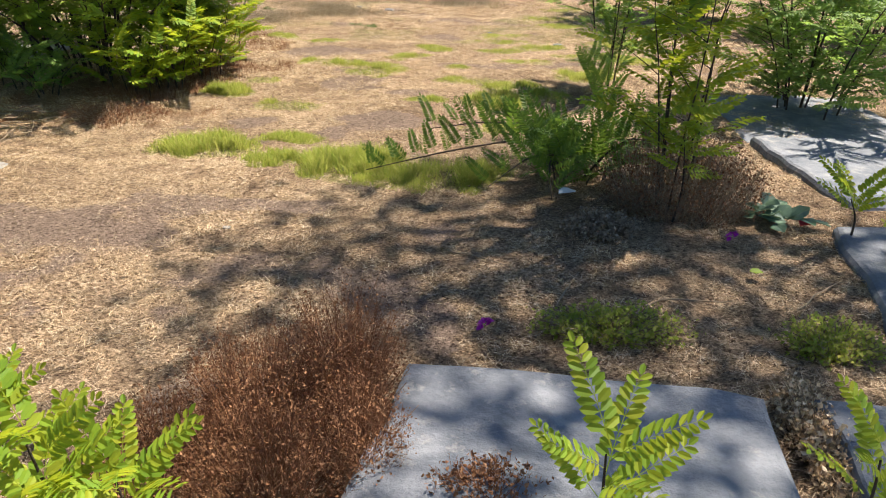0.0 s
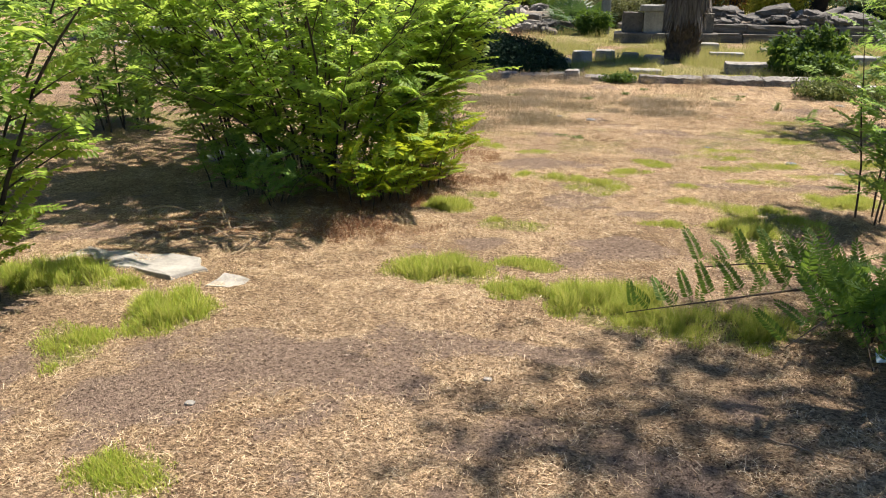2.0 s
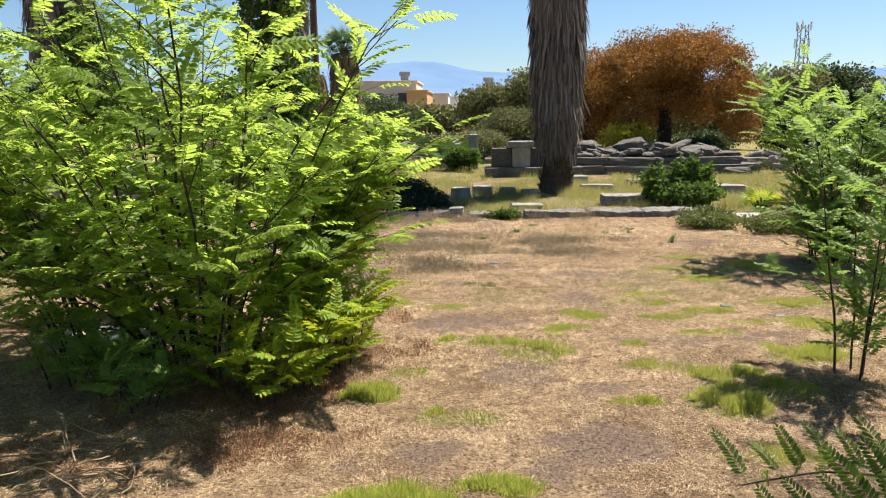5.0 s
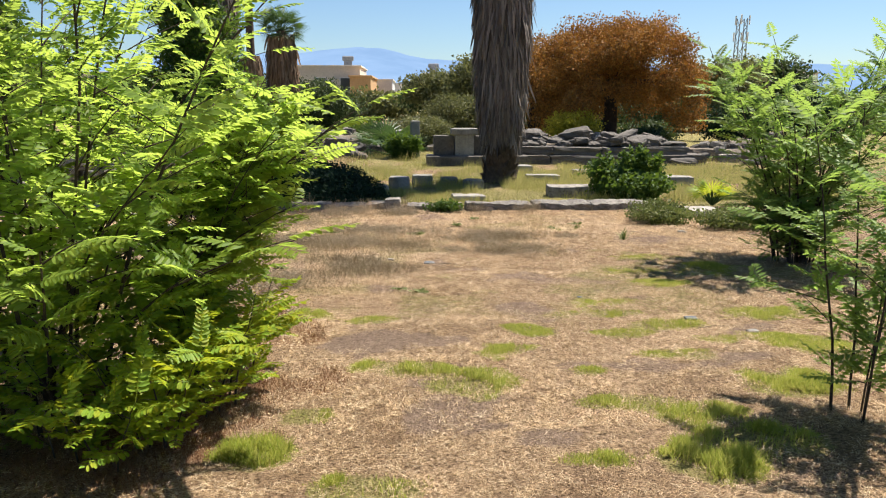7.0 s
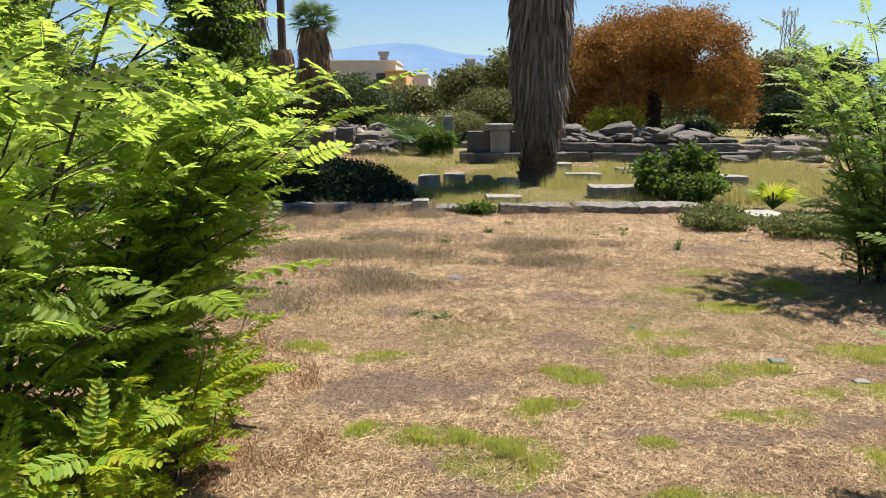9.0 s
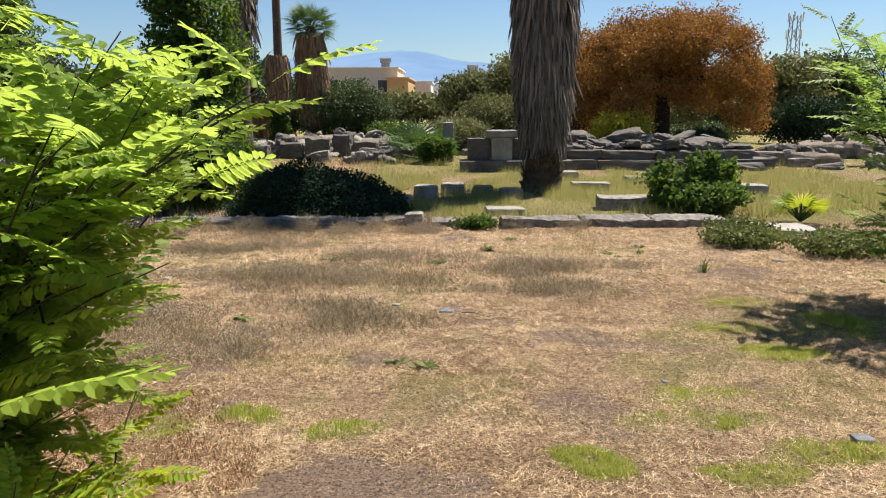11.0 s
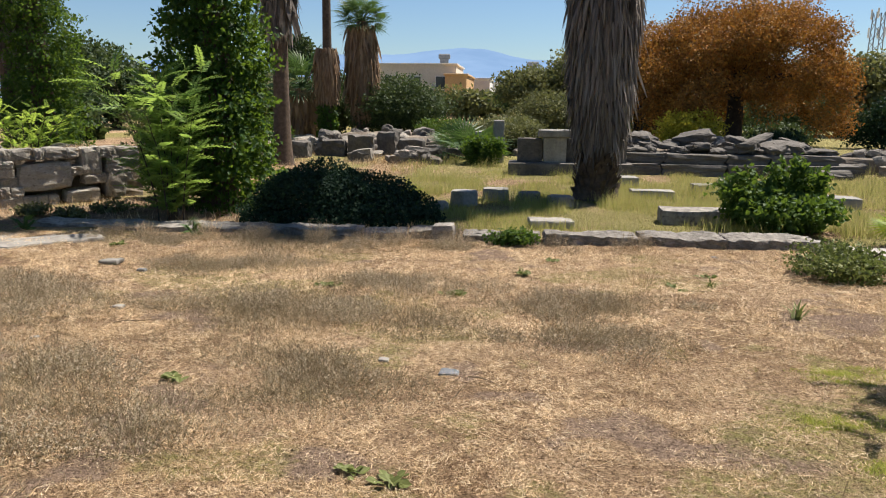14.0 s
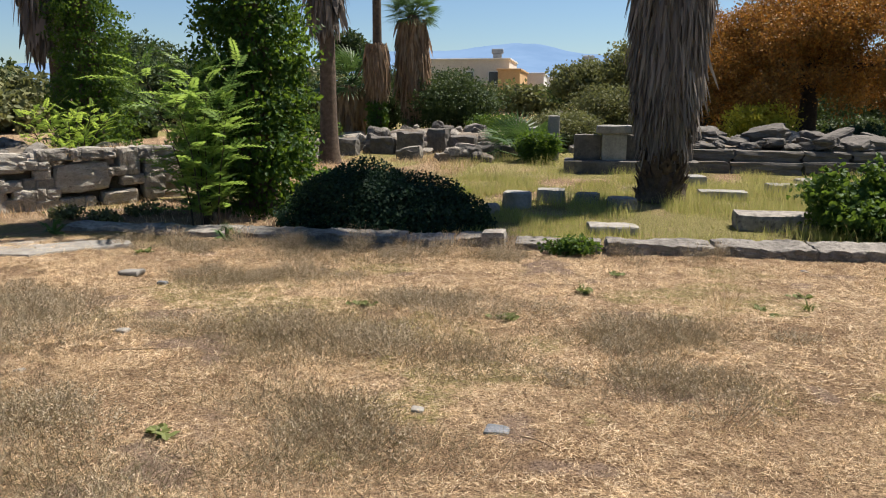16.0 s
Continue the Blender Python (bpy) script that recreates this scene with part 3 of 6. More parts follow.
def build_pedestal():
    p = thing("stone_pedestal", "grey marble pedestal on a long plinth among ruins", "pedestal", (0.75, 26.1, gz(0.7, 26.1)))
    child("plinth", stone_mesh("plinth", 3.2, 1.0, 0.34, 91, 0.02, GREYRUIN, 5, 0.1), p, at=(0.2, 0, -0.03))
    for i, (x, w, h) in enumerate(((-0.84, 0.66, 0.62), (0.5, 0.8, 0.62), (1.28, 0.76, 0.6))):
        child("side_block", stone_mesh("side_block", w, 0.5, h, 92 + i, 0.02, GREYRUIN, 4, 0.06), p, at=(x, 0.1, 0.3))
    child("shaft", stone_mesh("shaft", 0.6, 0.6, 0.66, 96, 0.01, MARBLE, 4, 0.06), p, "pale upright shaft", at=(-0.2, 0, 0.3))
    child("cap", stone_mesh("cap", 0.85, 0.75, 0.2, 97, 0.02, MARBLE, 4, 0.2), p, "projecting cap", at=(-0.2, 0, 0.95))


build_pedestal()


def build_platform():
    """Low stepped ruin under the rust-coloured tree."""
    pl = thing("ruined_platform", "long low platform of grey ruined courses", "ruin", (4.6, 27.5, gz(4.6, 27.5)))
    r = random.Random(12)
    kinds = [stone_mesh("course_stone", 1, 1, 1, 110 + i, 0.06, GREYRUIN, 5, 0.05) for i in range(6)]
    rubble = [stone_mesh("rubble_stone", 1, 1, 1, 560 + i, 0.16, GREYRUIN, 4, 0.14) for i in range(6)]
    for row, (x0, x1, y, z, h) in enumerate(((-2.8, 3.1, -0.9, -0.05, 0.36), (-2.7, 3.0, -0.72, 0.28, 0.28), (-2.3, 2.9, -0.45, 0.53, 0.2))):
        x = x0
        while x < x1:
            w = r.uniform(1.0, 2.1) if row < 2 else r.uniform(0.4, 1.0)
            if row < 2 or x > 1.5 or r.random() < 0.4:
                ob = child("course_stone", r.choice(kinds if row < 2 else rubble), pl, at=(x + w / 2, y + r.uniform(-0.03, 0.03), z - 0.02), turn=(r.uniform(-0.015, 0.015), r.uniform(-0.012, 0.012), r.uniform(-0.02, 0.02)))
                ob.scale = (w * 0.995, 0.9, h * (r.uniform(0.97, 1.05) if row < 2 else r.uniform(0.7, 1.2)))
            x += w
    for i in range(64):
        y = r.uniform(-0.75, 0.9)
        s = r.uniform(0.16, 0.5) if i % 5 else r.uniform(0.55, 0.85)
        ob = child("loose_stone", r.choice(rubble), pl, at=(r.uniform(-2.6, 2.9), y, 0.5 + 0.14 * max(0.0, min(1.0, y + 0.75)) + r.uniform(-0.04, 0.1)), turn=(r.uniform(-0.3, 0.3), r.uniform(-0.3, 0.3), r.uniform(0, 6)))
        ob.scale = (s * 1.2, s * r.uniform(0.6, 0.9), s * r.uniform(0.28, 0.5))
    child("earth_fill", stone_mesh("earth_fill", 5.8, 3.4, 0.6, 120, 0.1, MORTAR, 6, 0.2), pl, "earth fill", at=(0.1, 1.5, -0.05))


build_platform()


def scatter_ruins():
    r = random.Random(31)
    kinds = [stone_mesh("ruin_block", 1, 1, 1, 130 + i, 0.11, RUINSTONE if i % 3 else GREYRUIN, 3, 0.16) for i in range(9)]
    zones = [(-10.5, -3.2, 29, 40, 75), (-3.0, 0.0, 27, 38, 22), (-16, -8, 21, 34, 24), (6.5, 14, 25, 33, 24), (-6, 3, 40, 60, 24)]
    for x0, x1, y0, y1, n in zones:
        for _ in range(n):
            x, y = r.uniform(x0, x1), r.uniform(y0, y1)
            w = r.uniform(0.3, 0.95)
            ob = thing("ruin_block", "weathered grey limestone block fallen among ruins", "stone block", (x, y, gz(x, y) - 0.06), "fallen ruin blocks", data=r.choice(kinds))
            ob.scale = (w, w * r.uniform(0.5, 0.9), r.uniform(0.15, 0.45))
            ob.rotation_euler = (r.uniform(-0.18, 0.18), r.uniform(-0.18, 0.18), r.uniform(-0.5, 0.5))
    for x, y, w, h in ((-6.6, 31.0, 0.8, 0.6), (-5.7, 31.2, 0.9, 0.75), (-4.9, 32.0, 0.7, 0.85), (-4.1, 32.1, 0.9, 0.6), (-7.6, 30.0, 0.9, 0.6), (-3.6, 34, 1.2, 0.5), (-2.6, 34.2, 0.9, 0.6), (-2.3, 30.5, 0.7, 0.45), (-12.2, 24.6, 0.5, 0.7), (-10.8, 24.0, 1.2, 0.4), (-8.4, 31.0, 0.8, 0.5), (-5.3, 29.2, 0.7, 0.35), (-3.1, 29.6, 0.6, 0.4)):
        block(x, y, w, 0.6, h, r.uniform(-8, 8), r.randint(200, 260), "remnant of a grey ancient wall of squared stone", "wall_remnant", GREYRUIN, "wall remnants", 0.05, "ruin", 0.08, 0.09)
    block(-1.0, 29.5, 0.32, 0.32, 1.35, 10, 261, "slender upright marble pillar stump among ivy", "pillar_stump", MARBLE, category="pillar")
    block(-1.6, 29.3, 0.28, 0.3, 1.0, 10, 262, "broken marble pillar stump among ivy", "pillar_stump", MARBLE, category="pillar")


scatter_ruins()


def rubble_heap(x, y, w, d, h, n, seed):
    """A heap of tumbled stones over an earth core."""
    root = thing("rubble_heap", "overgrown heap of tumbled grey ruin stones", "rubble heap", (x, y, gz(x, y)), "rubble heaps")
    r = random.Random(seed)
    child("earth_core", stone_mesh("earth_core", w * 0.95, d * 0.9, h * 0.8, seed, 0.12, MORTAR, 5, 0.45), root, at=(0, 0, -0.08))
    for i in range(n):
        a, q = r.uniform(0, 6.28), math.sqrt(r.random())
        sz = r.uniform(0.16, 0.55)
        ob = child("stone", RUBBLE[r.randrange(len(RUBBLE))], root, at=(math.cos(a) * q * w / 2, math.sin(a) * q * d / 2, max(0.0, h * (1 - q ** 2) * 0.95 - sz * 0.3)), turn=(r.uniform(-0.5, 0.5), r.uniform(-0.5, 0.5), r.uniform(0, 6)))
        ob.scale = (sz, sz * r.uniform(0.6, 0.9), sz * r.uniform(0.35, 0.7))


RUBBLE = [stone_mesh("stone", 1, 1, 1, 160 + i, 0.13, RUINSTONE if i % 2 else GREYRUIN, 3, 0.28) for i in range(8)]
for i, (x, y, w, d, h, n) in enumerate(((-4.2, 33.5, 3.2, 1.6, 0.8, 40), (-7.2, 32.5, 2.8, 1.5, 0.7, 34), (-2.4, 35.5, 2.6, 1.6, 0.9, 34), (-9.4, 30.5, 2.6, 1.4, 0.6, 28), (9.5, 28.0, 3.2, 1.4, 0.6, 36), (-0.6, 44, 4.0, 2.0, 1.1, 34),
                                        (6.0, 30.5, 3.0, 1.6, 0.75, 34), (-12.5, 22.5, 3.0, 1.5, 0.7, 30), (13, 31, 4, 1.5, 0.8, 34), (-3.5, 28.6, 1.6, 0.8, 0.35, 20), (-15.5, 24.5, 3, 1.5, 0.8, 30), (-6.0, 36.5, 4.0, 1.5, 0.8, 36))):
    rubble_heap(x, y, w, d, h, n, 170 + i)


# ---------------------------------------------------------------- plants
def frond_template(pairs, leaf=0.15, wide=0.42, droop=0.25, lift=0.25, plain=False):
    """A feathery leaf one metre long along x: a thin rib and oval leaflets in pairs."""
    V, F = [], []

    def rib(x):
        return np.array([x, 0.0, 0.18 * x - droop * x * x])

    ribs = 2 if plain else 4
    for i in range(ribs):
        a, b = rib(i / ribs), rib((i + 1) / ribs)
        w = 0.006 * (1 - i / ribs * 0.8)
        k = len(V)
        V += [a + (0, w, 0), a - (0, w, 0), b - (0, w * 0.8, 0), b + (0, w * 0.8, 0)]
        F.append((k, k + 1, k + 2, k + 3))
    places = [(0.2 + 0.76 * i / (pairs - 1), s) for i in range(pairs) for s in (-1, 1)] + [(1.0, 0)]
    for n, (x, s) in enumerate(places):
        size = leaf * (0.75 + 0.5 * math.sin(math.pi * min(1, 0.15 + 0.8 * x)))
        ang = s * (1.25 - 0.35 * x) + 0.08 * math.sin(n * 12.9)
        d = np.array([math.cos(ang), math.sin(ang), -lift * abs(s) + 0.18 * math.sin(n * 7.7)])
        d /= np.linalg.norm(d)
        side = np.cross((0, 0, 1), d)
        side /= np.linalg.norm(side)
        up = np.cross(d, side)
        o = rib(min(x, 1.0))
        w = size * wide * 0.5
        k = len(V)
        if plain:
            for a, b, c in ((0.02, 0, 0), (0.45, 1.0, 0.12), (1.0, 0, -0.08), (0.45, -1.0, 0.12)):
                V.append(o + d * size * a + side * w * b + up * w * c * 2)
            F.append((k, k + 1, k + 2, k + 3))
            continue
        for a, b, c in ((0.02, 0, 0), (0.3, 0.85, 0.12), (0.75, 0.9, 0.1), (1.0, 0, -0.08), (0.75, -0.9, 0.1), (0.3, -0.85, 0.12)):
            V.append(o + d * size * a + side * w * b + up * w * c * 2)
        F += [(k, k + 3, k + 2, k + 1), (k, k + 5, k + 4, k + 3)]
    return np.array(V), np.array(F)


FROND = frond_template(11, 0.17, 0.46)
FROND_FAR = frond_template(10, 0.18, 0.5, plain=True)
FROND_FERN_FAR = frond_template(13, 0.15, 0.42, 0.35, 0.1, True)
FROND_OVAL = frond_template(11, 0.15, 0.5, 0.3, 0.2)
FROND_FERN = frond_template(14, 0.14, 0.36, 0.35, 0.1)


def locust(name, base, stems, height, lean, frond, per_metre, seed, label, leaf=LOCUST, template=FROND, foot=0.25, low=0.25, push=(0, 0), thick=0.018, branches=5, category="shrub", ways=None, tiers=None):
    """A many-stemmed shrub: curved bare-footed stems, side shoots, and feathery leaves set along them. tiers: stems of several kinds (count, height, lean)."""
    r = np.random.default_rng(seed)
    root = thing(name, label, category, base)
    P, D, U = [], [], []

    def dress(pts, start, dens):
        L = np.linalg.norm(np.diff(pts, axis=0), axis=1).sum()
        n = max(2, int(L * (1 - start) * dens))
        u = start + (1 - start) * (np.arange(n) + r.random(n) * 0.5) / n
        idx = u * (len(pts) - 1)
        i = np.minimum(idx.astype(int), len(pts) - 2)
        p = pts[i] + (pts[i + 1] - pts[i]) * (idx - i)[:, None]
        t = unit(pts[i + 1] - pts[i])
        a = np.arange(n) * 2.4 + r.random() * 6 + r.normal(0, 0.3, n)
        side = np.stack([np.cos(a), np.sin(a), np.zeros(n)], -1)
        d = unit(side * 0.9 + t * 0.5 + np.array([0, 0, 0.12]) + r.normal(0, 0.15, (n, 3)))
        P.append(p)
        D.append(d)
        U.append(unit(np.array([0, 0, 1.0]) + r.normal(0, 0.28, (n, 3)) + t * 0.2))

    for s, (stems, height, lean) in enumerate((k, *kind[1:]) for kind in (tiers or [(stems, height, lean)]) for k in [kind[0]] * kind[0]):
        a = (s + r.random() * 0.7) / stems * 2 * math.pi if ways is None else ways[s % len(ways)] + r.normal(0, 0.15)
        out = np.array([math.cos(a), math.sin(a), 0])
        ln = lean * (0.35 + 0.75 * r.random())
        H = height * (0.72 + 0.28 * r.random())
        u = np.linspace(0, 1, 9)
        foot_at = out * foot * r.random()
        bend = np.array([push[0], push[1], 0])
        pts = foot_at + (out * ln + bend)[None] * (u ** 1.5)[:, None] * H + np.array([0, 0, 1.0])[None] * (u - 0.15 * ln * u ** 2.5)[:, None] * H
        pts += np.cumsum(r.normal(0, 0.012 * H, pts.shape), axis=0) * u[:, None]
        child("stem", mesh_np("stem", *tube(pts, thick * (1 - 0.8 * u) * (0.7 + 0.5 * r.random()), 6), BARK, True), root)
        dress(pts, low, per_metre)
        for b in range(branches):
            v = low + (0.92 - low) * (b + r.random()) / branches
            i = min(int(v * 8), 7)
            o = pts[i] + (pts[i + 1] - pts[i]) * (v * 8 - i)
            ba = a + r.normal(0, 1.1)
            w = unit(np.array([math.cos(ba), math.sin(ba), 0.35 + 0.5 * r.random()]))
            bl = H * (0.14 + 0.2 * r.random()) * (1.15 - 0.5 * v)
            q = np.linspace(0, 1, 5)
            bp = o + w[None] * (q * bl)[:, None] + np.array([0, 0, -0.12])[None] * (q ** 2 * bl)[:, None]
            child("branch", mesh_np("branch", *tube(bp, thick * 0.4 * (1 - 0.75 * q), 5), BARK, True), root)
            dress(bp, 0.15, per_metre * 1.1)
    P, D, U = np.concatenate(P), np.concatenate(D), np.concatenate(U)
    S = frond * (0.65 + 0.5 * r.random(len(P)))
    lowest = gz(base[0], base[1]) - base[2] + 0.05
    P[:, 2] = np.maximum(P[:, 2], lowest)
    V, F = scatter(*template, frames_of(D, U), P, S)
    V[:, 2] = np.maximum(V[:, 2], lowest - 0.03)
    child("foliage", mesh_np("foliage", V, F, leaf), root)
    return root


LEAF4 = (np.array([(0, 0, 0), (0.5, 0.34, 0.07), (1, 0, -0.06), (0.5, -0.34, 0.07)]), np.array([(0, 1, 2, 3)]))
LEAF6 = (np.array([(0, 0, 0), (0.3, 0.36, 0.06), (0.7, 0.3, 0.05), (1, 0, -0.08), (0.7, -0.3, 0.05), (0.3, -0.36, 0.06)]), np.array([(0, 3, 2, 1), (0, 5, 4, 3)]))


def leaf_cloud(blobs, count, size, seed, template=LEAF4, shell=0.35, droop=0.25, floor=None, lumpy=1.0):
    """Small leaves on and inside uneven blobs (x, y, z, rx, ry, rz)."""
    r = np.random.default_rng(seed)
    B = np.array(blobs, float)
    vol = (B[:, 3] * B[:, 4] * B[:, 5]) ** (2 / 3)
    pick = r.choice(len(B), count, p=vol / vol.sum())
    n = unit(r.normal(size=(count, 3)))
    rad = 1 - shell * r.random(count) ** 1.6
    lump = 1 + lumpy * (0.2 * np.sin(n[:, 0] * 5 + pick) * np.sin(n[:, 1] * 6 + 2 * pick) + 0.14 * np.sin(n[:, 2] * 11 + pick) + r.normal(0, 0.04, count))
    P = B[pick, :3] + n * B[pick, 3:] * (rad * lump)[:, None]
    d = unit(r.normal(size=(count, 3)) + n * 0.6 - np.array([0, 0, droop]))
    S = size * (0.6 + 0.8 * r.random(count))
    if floor is not None:
        P[:, 2] = np.maximum(P[:, 2], floor + r.random(count) * size)
    return scatter(*template, frames_of(d, unit(n + r.normal(0, 0.5, n.shape))), P, S)


def crown_blobs(cx, cy, cz, rx, ry, rz, n, seed, s=0.42):
    r = np.random.default_rng(seed)
    d = unit(r.normal(size=(n, 3)))
    q = d * (0.35 + 0.4 * r.random((n, 1)))
    return [(cx + a * rx, cy + b * ry, cz + c * rz, rx * s * k, ry * s * k, rz * s * k) for (a, b, c), k in zip(q, 0.7 + 0.6 * r.random(n))]


def bushy(name, at, rx, ry, rz, count, size, leaf, seed, label, category="bush", blobs=14, stems=6, template=LEAF4, lift=0.9, group=""):
    root = thing(name, label, category, at, group)
    r = np.random.default_rng(seed)
    for i in range(stems):
        a = i * 2.4 + r.random()
        tip = np.array([math.cos(a) * rx * 0.6, math.sin(a) * ry * 0.6, rz * (1.0 + 0.5 * r.random())])
        u = np.linspace(0, 1, 5)[:, None]
        child("stem", mesh_np("stem", *tube(tip * u ** np.array([1.3, 1.3, 0.9]), np.linspace(0.03, 0.008, 5) * max(1, rz), 5), BARK, True), root)
    V, F = leaf_cloud(crown_blobs(0, 0, rz * lift, rx, ry, rz, blobs, seed) + [(0, 0, rz * lift * 0.85, rx * 0.7, ry * 0.7, rz * 0.75)], count, size, seed, template, 0.45, floor=0.0)
    child("foliage", mesh_np("foliage", V, F, leaf), root)
    return root


def tree(name, at, trunk_h, trunk_r, crown, count, size, leaf, seed, label, blobs=26, limbs=7, category="tree", template=LEAF4, lobes=(), puffs=None):
    """A tapered trunk with limbs that reach into a crown (cx, cy, cz, rx, ry, rz)."""
    root = thing(name, label, category, at)
    r = np.random.default_rng(seed)
    u = np.linspace(0, 1, 7)
    pts = np.stack([0.1 * np.sin(u * 3), 0.06 * np.sin(u * 5), trunk_h * u], -1)
    child("trunk", mesh_np("trunk", *tube(pts, trunk_r * (1.25 - 0.55 * u ** 0.5), 10), TREE_BARK, True), root)
    cx, cy, cz, rx, ry, rz = crown
    for i in range(limbs):
        a = i / limbs * 6.28 + r.random()
        end = np.array([cx + math.cos(a) * rx * 0.65, cy + math.sin(a) * ry * 0.65, cz + rz * r.uniform(-0.3, 0.6)])
        q = np.linspace(0, 1, 6)[:, None]
        lp = pts[-1] * (1 - q) + end * q + np.array([0, 0, 0.12]) * np.sin(q * 3.1) * rz
        child("limb", mesh_np("limb", *tube(lp, trunk_r * np.linspace(0.6, 0.1, 6), 7), TREE_BARK, True), root)
    V, F = leaf_cloud(puffs or crown_blobs(cx, cy, cz, rx, ry, rz, blobs, seed, 0.4) + list(lobes), count, size, seed, template, 0.65 if lobes or puffs else 0.5)
    child("crown", mesh_np("crown", V, F, leaf), root)
    return root


# blades and strands
BLADE = (np.array([(0, 0.5, 0), (0, -0.5, 0), (0.12, 0.35, 0.55), (0.12, -0.35, 0.55), (0.45, 0, 1.0)]), np.array([(0, 1, 3), (0, 3, 2), (2, 3, 4)]))
BLADE1 = (np.array([(0, 0.5, 0), (0, -0.5, 0), (0.35, 0, 1.0)]), np.array([(0, 1, 2)]))
STRAND = (np.array([(0, 0.5, 0), (0, -0.5, 0), (1, -0.3, 0.02), (1, 0.3, 0.02)]), np.array([(0, 1, 2, 3)]))


def upright(n, r, tilt=0.25):
    a = r.random(n) * 6.283
    z = unit(np.stack([r.normal(0, tilt, n), r.normal(0, tilt, n), np.ones(n)], -1))
    x = unit(np.stack([np.cos(a), np.sin(a), np.zeros(n)], -1))
    y = unit(np.cross(z, x))
    return np.stack([np.cross(y, z), y, z], -1)


def lying(n, r, tilt=0.12):
    a = r.random(n) * 6.283
    d = np.stack([np.cos(a), np.sin(a), np.abs(r.normal(0, tilt, n))], -1)
    return frames_of(d, unit(np.array([0, 0, 1.0]) + r.normal(0, 0.3, (n, 3))))


def sample(n, x0, x1, y0, y1, r, weight):
    out, have = [], 0
    while have < n:
        x, y = r.uniform(x0, x1, n), r.uniform(y0, y1, n)
        k = r.random(n) < weight(x, y)
        out.append(np.stack([x[k], y[k]], -1))
        have += k.sum()
    return np.concatenate(out)[:n]


def build_straw():
    r = np.random.default_rng(101)

    def dens(x, y):
        s, g, _ = cover(x, y)
        return (1 - 0.97 * s) * (1 - 0.5 * g) * np.clip(0.25 + 1.1 * vnoise(x, y, 1.7, 77), 0, 1) * np.clip(2.2 * vnoise(x, y, 11.0, 87) - 0.45, 0.04, 1)

    V0, F0 = [], []
    for n, box, size, wide in ((190000, (-4.5, 3.4, 1.0, 6.0), 0.034, 0.0014), (180000, (-4.8, 3.6, 6.0, 11.5), 0.045, 0.0019), (120000, (-7.5, 4.2, 11.5, 16.2), 0.075, 0.0032)):
        xy = sample(n, *box, r, dens)
        P = np.column_stack([xy, ground_z(xy[:, 0], xy[:, 1]) + 0.004 + 0.008 * r.random(n)])
        L = size * (0.4 + 1.0 * r.random(n) ** 2)
        v, f = scatter(*STRAND, lying(n, r), P, np.stack([L, wide * (0.6 + 0.8 * r.random(n)), L * 1.6], -1))
        V0.append(v)
        F0.append(f)
    thing("straw_litter", "dry straw and cut grass strewn over the earth", "straw", kind="stuff", data=mesh_np("straw_litter", *join(*zip(V0, F0)), STRAW))
    V0, F0 = [], []
    for n, box, size, wide in ((60000, (-4.5, 3.4, 1.0, 6.0), 0.022, 0.002), (80000, (-4.8, 3.6, 6.0, 11.5), 0.04, 0.0022), (70000, (-7.5, 4.2, 11.5, 16.2), 0.06, 0.0032)):
        xy = sample(n, *box, r, lambda x, y: dens(x, y) * np.clip(vnoise(x, y, 1.1, 84) * 1.8 - 0.35, 0, 1))
        P = np.column_stack([xy, ground_z(xy[:, 0], xy[:, 1]) - 0.003])
        H = size * (0.4 + 1.2 * r.random(n) ** 2)
        v, f = scatter(*BLADE1, upright(n, r, 0.85), P, np.stack([H, wide * (0.6 + 0.8 * r.random(n)), H], -1))
        V0.append(v)
        F0.append(f)
    thing("straw_stubble", "short upright dry grass stubble", "grass", kind="stuff", data=mesh_np("straw_stubble", *join(*zip(V0, F0)), STRAW))
    n = 9000
    xy = sample(n, -3.6, 3.2, 0.9, 9.0, r, lambda x, y: np.full(len(x), 0.9))
    P = np.column_stack([xy, ground_z(xy[:, 0], xy[:, 1]) + 0.006])
    L = 0.05 * (0.3 + r.random(n) ** 2)
    thing("dead_twigs", "small dark twigs and leaf crumbs among the straw", "twigs", kind="stuff", data=mesh_np("dead_twigs", *scatter(*STRAND, lying(n, r), P, np.stack([L, 0.0015 + 0.003 * r.random(n), L], -1)), DEAD))


build_straw()


